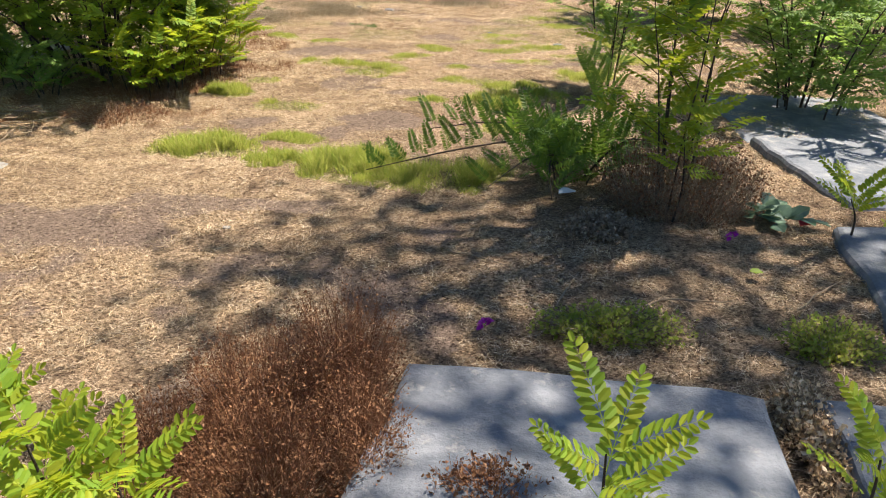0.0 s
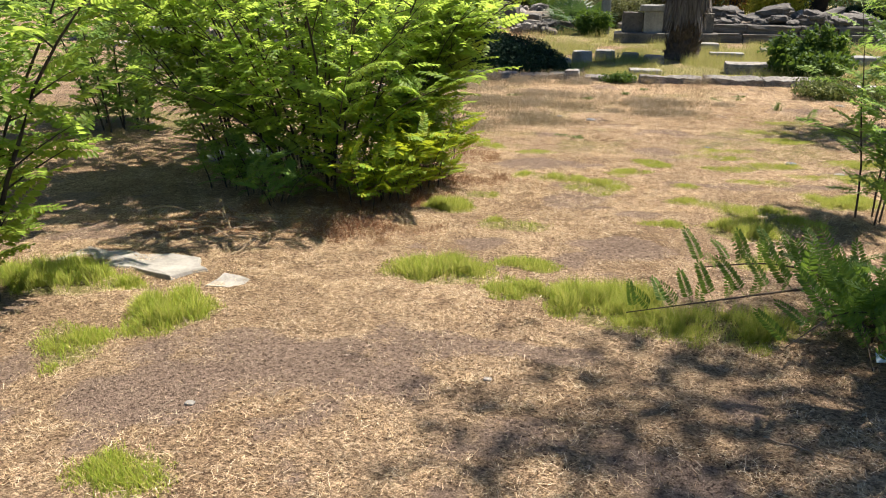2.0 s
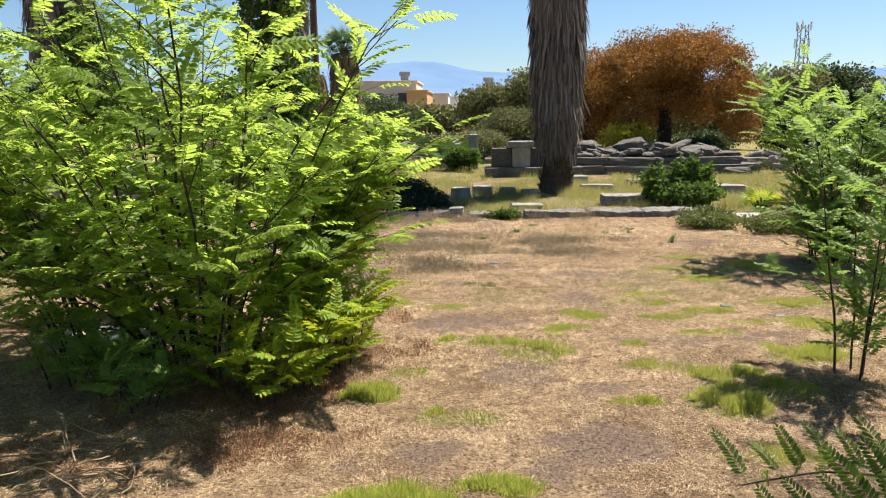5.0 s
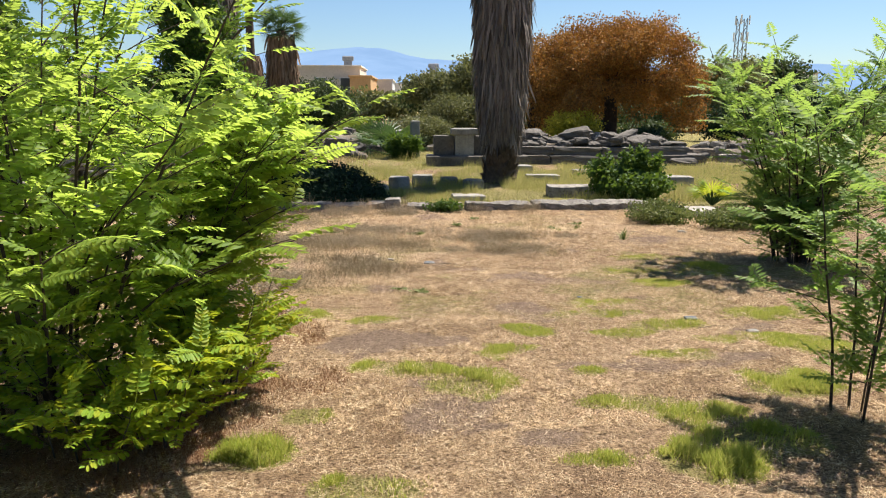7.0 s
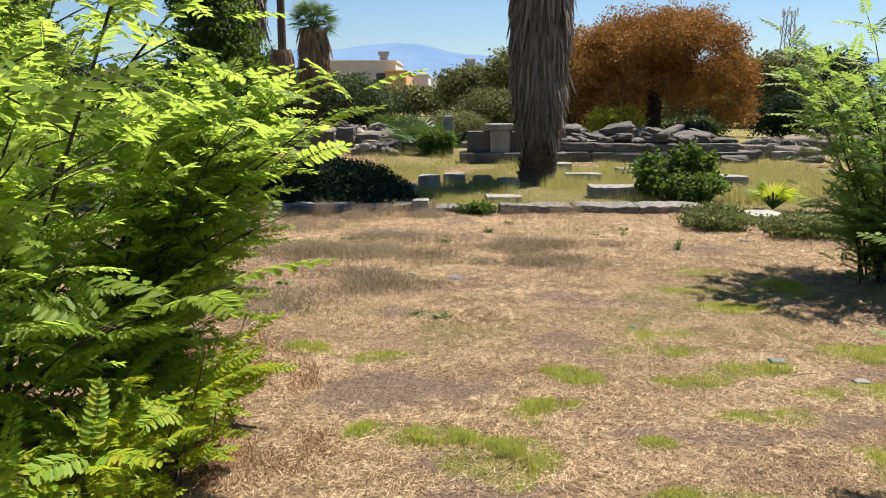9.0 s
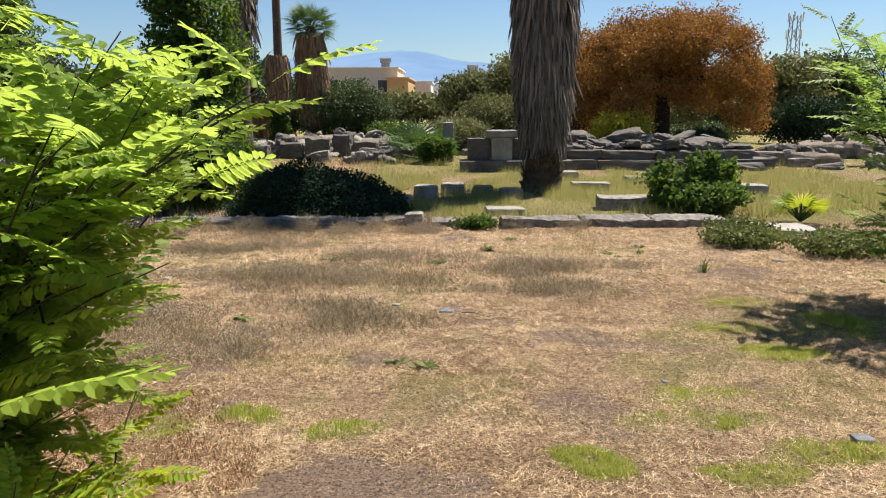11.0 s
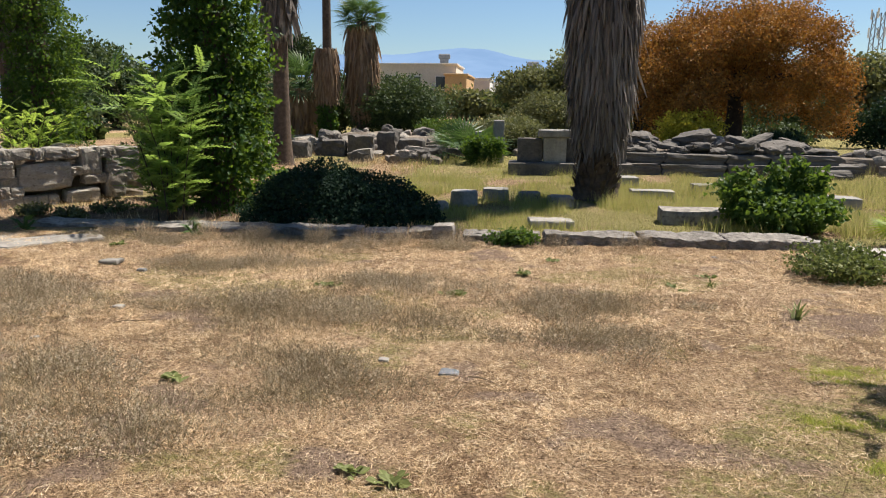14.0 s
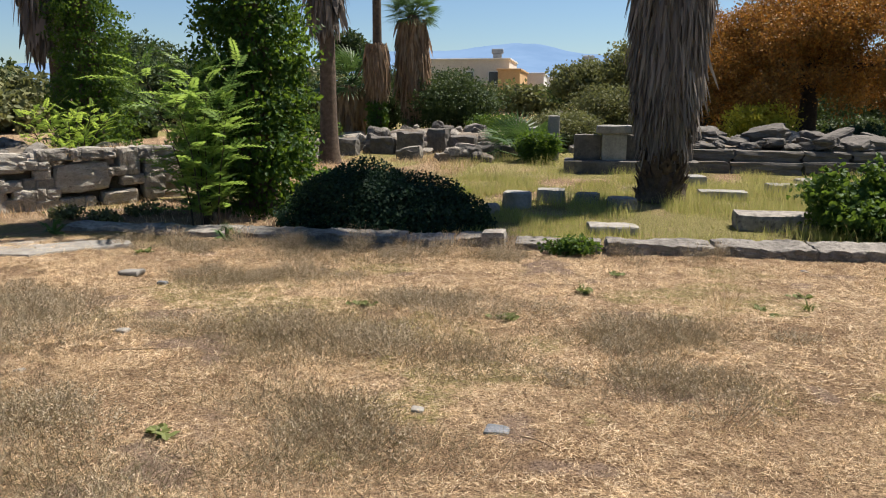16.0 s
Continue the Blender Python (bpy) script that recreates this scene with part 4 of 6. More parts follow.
def build_grass():
    r = np.random.default_rng(102)
    n = 115000
    xy = sample(n, -4.2, 3.2, 1.5, 11.5, r, lambda x, y: patches(x, y, GREEN, 41) * np.clip(vnoise(x, y, 5.0, 78) * 2.2 - 0.45, 0.04, 1) * np.clip(vnoise(x, y, 14.0, 86) * 2.2 - 0.4, 0.06, 1))
    P = np.column_stack([xy, ground_z(xy[:, 0], xy[:, 1]) - 0.004])
    k = patches(xy[:, 0], xy[:, 1], GREEN, 41)
    H = (0.018 + 0.05 * k ** 3) * (0.5 + 0.9 * r.random(n))
    H *= np.where(xy[:, 1] > 6.2, 0.75, np.where(xy[:, 1] < 4.7, 1.3, 1.0))
    thing("green_grass", "short green grass growing in patches through straw", "grass", kind="stuff", data=mesh_np("green_grass", *scatter(*BLADE, upright(n, r, 0.3), P, np.stack([H, 0.003 + 0.002 * r.random(n), H], -1)), GRASS))
    n = 90000

    def meadow(x, y):
        return np.clip((y - 16.9) / 0.4, 0, 1) * np.clip(2.4 * vnoise(x, y, 1.3, 79) - 0.7, 0.02, 1) * np.clip((26 - y) / 6 + 0.25, 0.15, 1)

    xy = sample(n, -3.8, 9.0, 16.9, 31.0, r, meadow)
    P = np.column_stack([xy, ground_z(xy[:, 0], xy[:, 1]) - 0.01])
    H = 0.19 * (0.35 + 0.9 * r.random(n)) * (0.25 + 1.5 * vnoise(xy[:, 0], xy[:, 1], 1.6, 80) ** 2 + 0.5 * vnoise(xy[:, 0], xy[:, 1], 0.5, 82))
    thing("meadow_grass", "tall yellow-green meadow grass among the ruins", "grass", kind="stuff", data=mesh_np("meadow_grass", *scatter(*BLADE1, upright(n, r, 0.22), P, np.stack([H, 0.006 + 0.006 * r.random(n), H], -1)), TALLGRASS))
    n = 26000

    def dryfar(x, y):
        return np.clip(1.4 * vnoise(x, y, 0.8, 81) - 0.3, 0, 1)

    xy = sample(n, -12, -3.0, 17.2, 34.0, r, dryfar)
    P = np.column_stack([xy, ground_z(xy[:, 0], xy[:, 1]) - 0.01])
    H = 0.16 * (0.35 + 0.9 * r.random(n))
    thing("dry_grass", "dry straw-coloured grass between ruined stones", "grass", kind="stuff", data=mesh_np("dry_grass", *scatter(*BLADE1, upright(n, r, 0.35), P, np.stack([H, 0.008 + 0.008 * r.random(n), H], -1)), STRAW))
    n = 130000

    def weedy(x, y):
        w = np.zeros_like(x)
        for wx, wy, ww, _ in WEEDS:
            w = np.maximum(w, np.exp(-((x - wx) / (ww * 1.1)) ** 2 - ((y - wy) / (ww * 0.7)) ** 2))
        return np.clip(w ** 1.6 * 1.3 - 0.06, 0.004, 1) * np.clip(vnoise(x, y, 2.4, 85) * 1.9 - 0.4, 0, 1)

    xy = sample(n, -6.5, 2.0, 8.4, 16.2, r, weedy)
    P = np.column_stack([xy, ground_z(xy[:, 0], xy[:, 1]) - 0.005])
    H = 0.1 * (0.25 + 1.1 * r.random(n) ** 1.5)
    thing("dry_field_weeds", "thin grey-brown dry weeds over the open field", "weeds", kind="stuff", data=mesh_np("dry_field_weeds", *scatter(*BLADE1, upright(n, r, 0.9), P, np.stack([H * 1.5, 0.002 + 0.0018 * r.random(n), H], -1)), DRYGREY))
    n = 22000
    xy = sample(n, -3.6, -1.4, 4.3, 8.8, r, lambda x, y: patches(x, y, RUSTY, 61) * np.clip(vnoise(x, y, 3, 83) * 1.4, 0, 1))
    P = np.column_stack([xy, ground_z(xy[:, 0], xy[:, 1]) - 0.005])
    H = 0.05 * (0.4 + r.random(n))
    thing("rusty_dry_weeds", "low rust-brown dry weeds beside the locust shrub", "weeds", kind="stuff", data=mesh_np("rusty_dry_weeds", *scatter(*BLADE1, upright(n, r, 0.5), P, np.stack([H, 0.002 + 0.0015 * r.random(n), H], -1)), BROWNBUSH))


build_grass()


def twig_bush(name, at, rx, ry, rz, stems, seed, label, material, category="dry bush", flecks=True, thick=0.0035, spread=0.9, group="", green=None):
    """A dead, finely branched bush: bundles of forking stems with crumbs of dry leaf and seed."""
    r = np.random.default_rng(seed)
    root = thing(name, label, category, at, group)
    a, q = r.random(stems) * 6.283, np.sqrt(r.random(stems))
    tip = np.stack([np.cos(a) * rx * q, np.sin(a) * ry * q, rz * np.sqrt(np.maximum(0.05, 1 - 0.8 * q ** 2)) * (0.55 + 0.5 * r.random(stems))], -1)
    foot = tip * np.array([0.35 * spread, 0.35 * spread, 0.0]) + r.normal(0, 0.02, tip.shape) * np.array([1, 1, 0])
    d = tip - foot
    L = np.linalg.norm(d, axis=1)
    V, F = scatter(*STRAND, frames_of(d, unit(r.normal(size=d.shape) + 0.01)), foot, np.stack([L, thick * (0.6 + 0.8 * r.random(stems)), L * 0.8], -1))
    sets = [(V, F)]
    m = stems * 4
    i = r.integers(0, stems, m)
    u = 0.25 + 0.75 * r.random(m)
    o = foot[i] + d[i] * u[:, None]
    dd = unit(d[i]) + r.normal(0, 0.7, (m, 3))
    l2 = L[i] * (0.1 + 0.22 * r.random(m))
    sets.append(scatter(*STRAND, frames_of(dd, unit(r.normal(size=dd.shape))), o, np.stack([l2, np.full(m, thick * 0.7), l2], -1)))
    child("twig_tangle", mesh_np("twig_tangle", *join(*sets), material), root)
    if flecks:
        m = stems * 9
        i = r.integers(0, stems, m)
        o = foot[i] + d[i] * (0.35 + 0.72 * r.random(m))[:, None] + r.normal(0, 0.035, (m, 3)) * np.array([rx, ry, rz]) * 2
        o[:, 2] = np.maximum(o[:, 2], 0.005)
        child("dry_foliage", mesh_np("dry_foliage", *scatter(*LEAF4, frames_of(r.normal(size=(m, 3)), unit(r.normal(size=(m, 3)))), o, thick * (2.5 + 4.5 * r.random(m))), green or material), root)
    return root


def at(x, y, dz=0.0):
    return (x, y, gz(x, y) + dz)


def sprig(base, tip, fronds, size, seed, label, leaf=LOCUST_YOUNG, rise=0.9, template=None):
    """A young shoot: one thin stem with feathery leaves rising from its upper part."""
    r = np.random.default_rng(seed)
    root = thing("locust_sprig", label, "sapling", base)
    u = np.linspace(0, 1, 6)
    pts = np.array(tip)[None] * u[:, None] + np.stack([0.02 * np.sin(u * 4), 0.01 * np.sin(u * 5), 0 * u], -1)
    child("stem", mesh_np("stem", *tube(pts, 0.006 * (1 - 0.6 * u), 6), BARK, True), root)
    a = np.arange(fronds) * 2.4 + r.random()
    v = np.linspace(0.6, 1.0, fronds)
    P = np.array(tip)[None] * v[:, None]
    D = np.stack([np.cos(a), np.sin(a), rise * (0.5 + v) * 0.8 + r.normal(0, 0.15, fronds)], -1)
    V, F = scatter(*(template or FROND_OVAL), frames_of(D, unit(np.array([0, -0.5, 1.0]) + r.normal(0, 0.2, (fronds, 3)))), P, size * (0.75 + 0.4 * r.random(fronds)))
    child("foliage", mesh_np("foliage", V, F, leaf), root)


# foreground
for i, (x, y, w, h, n) in enumerate(((-0.28, 1.72, 0.2, 0.4, 520), (-0.5, 1.6, 0.25, 0.33, 600), (-0.42, 1.33, 0.25, 0.3, 520), (-0.7, 1.45, 0.18, 0.24, 320), (-0.22, 1.45, 0.16, 0.3, 340))):
    twig_bush("dead_bush", at(x, y), w, w, h, n, 1301 + i, "dead rust-brown dry bush beside a flagstone", BROWNBUSH, thick=0.0017, spread=1.2, group="dead bushes by the flagstone")
twig_bush("dead_bush", at(-0.66, 1.28), 0.25, 0.25, 0.22, 350, 302, "low dead rust-brown bush", BROWNBUSH, thick=0.0018, spread=2.0)
twig_bush("dead_bush", at(0.12, 1.3), 0.16, 0.12, 0.14, 350, 303, "small dead brown bush on the flagstone's edge", BROWNBUSH, thick=0.0025)
twig_bush("dead_bush", at(1.2, 3.45), 0.42, 0.4, 0.42, 900, 304, "dark brown dead bush around a locust sapling", DEAD, thick=0.0024, spread=2.0, green=BROWNBUSH)
twig_bush("dead_bush", at(0.72, 3.05), 0.18, 0.14, 0.1, 260, 305, "small dry brown tuft in straw", DEAD)
twig_bush("dead_bush", at(0.6, 2.18), 0.3, 0.13, 0.09, 300, 306, "grey-brown dry weeds behind the flagstone", DEAD, green=GRASS)
twig_bush("dead_bush", at(1.35, 2.1), 0.2, 0.14, 0.1, 260, 307, "dry and green tuft at the flagstone's corner", DEAD, green=GRASS)
twig_bush("dead_bush", at(1.08, 1.6), 0.1, 0.3, 0.1, 350, 308, "dry straw tuft between two flagstones", STRAW)
sprig(at(0.3, 1.1), (0.05, 0.02, 0.36), 7, 0.21, 311, "young yellow-green locust sprig over a flagstone")
sprig(at(0.9, 1.14), (0.03, 0.02, 0.34), 7, 0.2, 312, "young yellow-green locust sprig beside a flagstone")
for i, (x, y, h) in enumerate(((-0.8, 1.06, 0.4), (-0.66, 1.08, 0.3), (-0.94, 1.12, 0.44), (-0.76, 0.96, 0.34))):
    sprig(at(x, y), (0.02, 0.02, h), 8, 0.22, 313 + 20 * i, "bushy yellow-green locust sprig by the path")
for i, (x, y) in enumerate(((1.9, 2.6), (2.05, 2.4), (1.85, 3.0))):
    sprig(at(x, y, 0.04), (-0.04, 0.0, 0.2), 7, 0.22, 314 + 20 * i, "small green locust sprig on a stone step")

# saplings and shrubs on the sunny side
locust("locust_sapling", at(1.13, 3.45), 6, 1.7, 0.14, 0.24, 13, 321, "slender green locust sapling above a dead bush", LOCUST_YOUNG, FROND, 0.14, 0.18, (0.0, 0.08), 0.007, 3, "sapling")
sprig(at(1.1, 3.2), (0.0, 0.0, 0.42), 9, 0.2, 319, "yellowing locust sprig in front of a sapling", LOCUST_YOUNG, 0.3)
locust("locust_sapling", at(1.38, 6.2), 5, 1.9, 0.24, 0.27, 15, 322, "slender locust sapling with bare dark lower stems", LOCUST_DARK, FROND_FAR, 0.15, 0.1, (0.02, 0.04), 0.008, 4, "sapling")
locust("locust_shrub", at(2.8, 5.7), 12, 1.9, 0.45, 0.28, 15, 323, "spreading locust shrub behind the stone steps", LOCUST_DARK, FROND_FAR, 0.4, 0.06, (-0.03, 0), 0.010, 6)
locust("locust_shrub", at(3.4, 10.7), 19, 2.75, 0.46, 0.32, 11, 324, "tall locust shrub on the lawn's sunny edge", LOCUST_DARK, FROND_FAR, 0.3, 0.05, (-0.02, 0), 0.013, 7)
locust("locust_shrub", at(3.35, 10.7), 9, 0.9, 0.75, 0.3, 13, 327, "low locust suckers under the tall shrub", LOCUST_DARK, FROND_FAR, 0.4, 0.03, (0, 0), 0.009, 4)
locust("locust_shrub", at(5.2, 9.6), 14, 2.6, 0.4, 0.32, 12, 325, "tall leafy locust shrub", LOCUST, FROND_FAR, 0.4, 0.06, (0, 0), 0.013, 6)


def reclining_shoot(base, path, fronds, size, seed, label, leaf=LOCUST_DARK, rise=1.0, start=0.1):
    """A shoot that lies low along path (points from its base) with a row of upright feathery leaves on it."""
    r = np.random.default_rng(seed)
    root = thing("locust_shoot", label, "sapling", base, "reclining locust shoots")
    k, u = np.array(path, float), np.linspace(0, 1, 14)
    pts = np.stack([np.interp(u, np.linspace(0, 1, len(k)), k[:, i]) for i in range(3)], -1)
    pts[1:-1] = (pts[:-2] + 2 * pts[1:-1] + pts[2:]) / 4
    child("stem", mesh_np("stem", *tube(pts, 0.008 * (1 - 0.7 * u), 6), BARK, True), root)
    v = start + (1 - start) * (np.arange(fronds) + 0.5 * r.random(fronds)) / fronds
    P = np.stack([np.interp(v, u, pts[:, i]) for i in range(3)], -1)
    along = unit(np.gradient(pts, axis=0))[np.minimum((v * 13).astype(int), 13)]
    side = np.where(np.arange(fronds) % 2, 1.0, -1.0)[:, None] * np.cross(along, np.array([0, 0, 1.0]))
    D = unit(along * 0.35 + side * (0.55 + 0.3 * r.random((fronds, 1))) + np.array([0, 0, rise]) * (0.6 + 0.5 * r.random((fronds, 1))))
    V, F = scatter(*FROND_FERN, frames_of(D, unit(np.array([0, -0.8, 0.35]) + r.normal(0, 0.3, D.shape))), P, size * (0.75 + 0.4 * r.random(fronds)) * (1.1 - 0.4 * v))
    child("foliage", mesh_np("foliage", V, F, leaf), root)


for i, (x, y, path, n) in enumerate((
        (0.75, 4.05, ((0, 0, 0.0), (-0.3, 0.0, 0.2), (-0.75, -0.25, 0.2), (-1.2, -0.2, 0.06)), 20),
        (0.8, 4.15, ((0, 0, 0.0), (-0.2, 0.1, 0.2), (-0.55, 0.1, 0.24), (-0.9, 0.05, 0.2)), 16),
        (0.85, 3.95, ((0, 0, 0.0), (-0.15, -0.1, 0.18), (-0.4, -0.25, 0.22), (-0.62, -0.4, 0.1)), 14),
        (0.9, 4.1, ((0, 0, 0.0), (0.05, 0.1, 0.25), (0.02, 0.25, 0.4), (-0.05, 0.4, 0.5)), 12),
        (0.8, 3.95, ((0, 0, 0.0), (0.1, -0.1, 0.2), (0.2, -0.15, 0.3), (0.35, -0.25, 0.3)), 12),
        (0.7, 4.0, ((0, 0, 0.0), (-0.1, -0.15, 0.15), (-0.15, -0.35, 0.2), (-0.15, -0.55, 0.08)), 11))):
    reclining_shoot(at(x, y), path, n, 0.27, 1326 + i, "low dark-green locust shoot lying over grass, shade in its leaf colour", LOCUST_SHADED)

locust("low_locust_suckers", at(0.72, 3.95), 9, 0.36, 0.9, 0.22, 22, 326, "low dark-green locust suckers spreading over grass, shade in their leaf colour", LOCUST_SHADED, FROND_FERN, 0.22, 0.03, (0.0, 0), 0.006, 3)

# big shrub by the path
locust("locust_shrub", at(-3.05, 6.5), 0, 0, 0, 0.32, 8, 331, "big bright-green many-stemmed locust shrub", LOCUST, FROND, 0.55, 0.16, (0.0, 0.0), 0.012, 8, tiers=[(6, 3.6, 0.3), (9, 3.1, 0.52), (13, 2.2, 0.85), (9, 1.45, 1.2)])
locust("locust_shrub", at(-2.55, 7.0), 12, 1.9, 0.62, 0.31, 12, 337, "arching locust shoots at the shrub's open side", LOCUST, FROND, 0.2, 0.12, (0.0, 0.0), 0.01, 7, ways=[0.0, 0.4, 0.8, -0.3, 0.2, -0.6, 0.6])
locust("locust_shrub", at(-3.7, 6.35), 8, 2.7, 0.6, 0.31, 9, 339, "leaning locust shoots at the shrub's shaded side", LOCUST, FROND, 0.3, 0.14, (0.0, 0.0), 0.011, 7, ways=[3.1, 3.6, 4.1, 2.7, 3.4, 3.9])
locust("locust_shrub", at(-3.9, 7.6), 9, 2.9, 0.45, 0.33, 9, 338, "bright-green locust shrub grown into its neighbour", LOCUST, FROND_FAR, 0.5, 0.12, (-0.05, 0.0), 0.011, 7)
for i, (x, y, h) in enumerate(((-2.2, 5.9, 0.75), (-2.1, 6.35, 0.7), (-2.45, 5.75, 0.6), (-2.15, 6.95, 0.6))):
    locust("locust_suckers", at(x, y), 7, h, 0.65, 0.25, 13, 1330 + i, "low bright locust suckers at the big shrub's foot", LOCUST_YOUNG, FROND, 0.25, 0.06, (0, 0), 0.006, 3)
# the darker leaf puts the big shrub's shade into these suckers' colour
for i, (x, y, h) in enumerate(((-3.1, 5.6, 0.42), (-3.75, 6.0, 0.5), (-3.4, 5.85, 0.5))):
    locust("locust_suckers", at(x, y), 6, h, 0.7, 0.26, 15, 1340 + i, "low dark-green locust suckers, leaf coloured for the shrub's shade", LOCUST_DARK, FROND_FERN, 0.2, 0.08, (0, 0), 0.006, 2)
locust("locust_shrub", at(-3.75, 3.15), 12, 2.0, 0.36, 0.28, 16, 333, "leafy locust shrub beside the path's start", LOCUST, FROND, 0.3, 0.08, (0.05, 0), 0.014, 6)
locust("locust_shrub", at(-6.6, 8.6), 12, 2.6, 0.5, 0.36, 11, 334, "shaded locust shrub at the lawn's edge", LOCUST_DARK, FROND_FAR, 0.6, 0.03, (0, 0), 0.012, 7)
locust("locust_shrub", at(-6.8, 6.3), 10, 2.4, 0.5, 0.36, 11, 335, "shaded locust shrub at the lawn's edge", LOCUST_DARK, FROND_FAR, 0.6, 0.03, (0, 0), 0.012, 7)
locust("locust_sapling", at(-5.8, 17.35), 13, 2.55, 0.32, 0.55, 10, 336, "green locust sapling before an ivy-clad trunk", LOCUST_DARK, FROND_FERN_FAR, 0.25, 0.05, (0, 0), 0.012, 1, "sapling")
def dead_branches(x, y, n, seed):
    r = np.random.default_rng(seed)
    root = thing("dead_branches", "tangle of grey dead branches under the shrub", "dead branches", at(x, y))
    for i in range(n):
        a, L = r.normal(0, 0.8) + (math.pi if r.random() < 0.5 else 0), r.uniform(0.25, 0.75)
        u = np.linspace(0, 1, 8)
        pts = np.stack([r.uniform(-0.6, 0.3) + math.cos(a) * L * u, r.uniform(-0.25, 0.25) + math.sin(a) * L * u, 0.02 + r.uniform(0.02, 0.15) * np.sin(u * 2.6 + 0.2) * L], -1)
        pts += np.cumsum(r.normal(0, 0.014, pts.shape), axis=0)
        pts[:, 2] = np.maximum(pts[:, 2], 0.012)
        child("branch", mesh_np("branch", *tube(pts, 0.0035 * (1 - 0.7 * u) + 0.001, 5), DEAD, True), root)


dead_branches(-3.0, 4.8, 26, 341)
twig_bush("dead_bush", at(-2.35, 5.0), 0.4, 0.25, 0.09, 260, 342, "dry brown weeds at the shrub's foot", DEAD, thick=0.002, spread=2.2, green=BROWNBUSH)

tree("locust_tree", at(4.9, 5.4), 6.2, 0.055, (-0.9, 0.0, 7.9, 2.3, 1.9, 1.1), 6200, 0.1, LOCUST_DARK, 345, "tall thin-crowned locust tree that shades the flagstones", 26, 7, lobes=[(-0.9, -1.3, 7.8, 1.2, 0.6, 0.5), (-0.7, 2.3, 7.8, 0.9, 0.7, 0.5), (-1.3, 1.5, 7.8, 0.7, 0.6, 0.5)])

# weeds of the open field
def rosette(name, label, base, radius, leaves, seed, material, group=""):
    """A flat weed of single leaves round one root."""
    r = random.Random(seed)
    root = thing(name, label, "weed", base, group)
    me = mesh_np("leaf", *LEAF6, material)
    for k in range(leaves):
        size = radius * r.uniform(0.35, 0.8)
        ob = child("leaf", me, root, at=(r.gauss(0, radius * 0.35), r.gauss(0, radius * 0.25), 0.008 + r.uniform(0, 0.1) * radius), turn=(r.uniform(-0.5, 0.5), -r.uniform(0.05, 0.6), k * 2.4))
        ob.scale = (size, size, size)


r_w = random.Random(77)
for i, (x, y, w, n) in enumerate(WEEDS):
    for k in range(n):
        px, py = x + r_w.gauss(0, w * 0.5), y + r_w.gauss(0, w * 0.3)
        sz = r_w.uniform(0.14, 0.34)
        twig_bush("dry_weed", at(px, py), sz, sz, sz * r_w.uniform(0.35, 0.75), 70, 1350 + i * 20 + k, "grey-brown wispy dry weed with pale seed heads", DRYGREY, "dry weed", True, 0.0026, 1.6, "dry field weeds", SEEDS)
for i, (x, y) in enumerate(((0.8, 13.6), (-6.4, 13.0), (-5.9, 11.6), (-4.6, 15.95), (-3.9, 15.9), (-3.1, 15.95), (-2.4, 15.9), (-5.4, 15.8), (-1.9, 16.0))):
    twig_bush("dry_grass_tuft", at(x, y), 0.22, 0.16, 0.26, 60, 370 + i, "straw-coloured dry grass tuft", STRAW, "grass tuft", False, 0.003, 1.2)
for i, (x, y, s) in enumerate(((-0.99, 12.8, 0.13), (-2.2, 13.05, 0.12), (-0.34, 14.0, 0.1), (0.0, 14.85, 0.1), (-2.45, 10.35, 0.1), (-0.95, 9.3, 0.09), (1.1, 13.6, 0.08), (1.16, 13.4, 0.07), (-1.17, 9.36, 0.08), (-5.5, 15.2, 0.12), (1.6, 14.2, 0.1))):
    rosette("green_weed", "small green rosette weed in dry straw", at(x, y), s, 18, 380 + i, WEEDLEAF, "green rosette weeds")


for i, (x, y, n, size) in enumerate(((1.87, 12.45, 12, 0.2), (-0.35, 14.1, 8, 0.12), (1.5, 13.7, 9, 0.13))):
    q = random.Random(640 + i)
    spiky = thing("spiky_weed", "small dark spiky weed standing in straw", "weed", at(x, y), "spiky weeds")
    blade = mesh_np("blade", BLADE[0] * np.array([1, 0.14, 1]), BLADE[1], WEEDLEAF)
    for k in range(n):
        ob = child("blade", blade, spiky, at=(q.gauss(0, 0.015), q.gauss(0, 0.015), -0.005), turn=(q.uniform(-0.15, 0.15), q.uniform(0.0, 0.7), k * 2.4))
        ob.scale = (size, size, size * q.uniform(0.7, 1.1))
for i in range(26):
    q = random.Random(660 + i)
    x, y = q.uniform(-6.2, 1.8), q.uniform(15.4, 16.1)
    twig_bush("dry_grass_tuft", at(x, y), 0.2, 0.12, q.uniform(0.18, 0.34), 40, 660 + i, "thin straw-coloured grass stems before the kerb", DRYGREY, "grass tuft", True, 0.0024, 1.0, "grass tufts by the kerb", SEEDS)

for i, (x, y, z, w) in enumerate(((-8.35, 19.25, 0.82, 0.4), (-9.0, 18.6, 0.8, 0.45), (-7.75, 19.9, 0.75, 0.3))):
    twig_bush("dry_grass_tuft", at(x - 0.15, y + 0.1, z), w, w * 0.6, 0.26, 260, 375 + i, "orange-brown dry grass growing on the ruined wall", STRAW, "grass tuft", False, 0.006, 1.0)
for i, (x, y, w) in enumerate(((-7.2, 18.0, 0.5), (-6.6, 18.6, 0.5), (-8.2, 17.4, 0.4), (-7.4, 17.2, 0.4))):
    bushy("low_weed", at(x, y), w, w * 0.6, 0.12, 700, 0.05, OLIVE, 378 + i, "low grey-green weeds below the ruined wall", "weed", 6, 2)
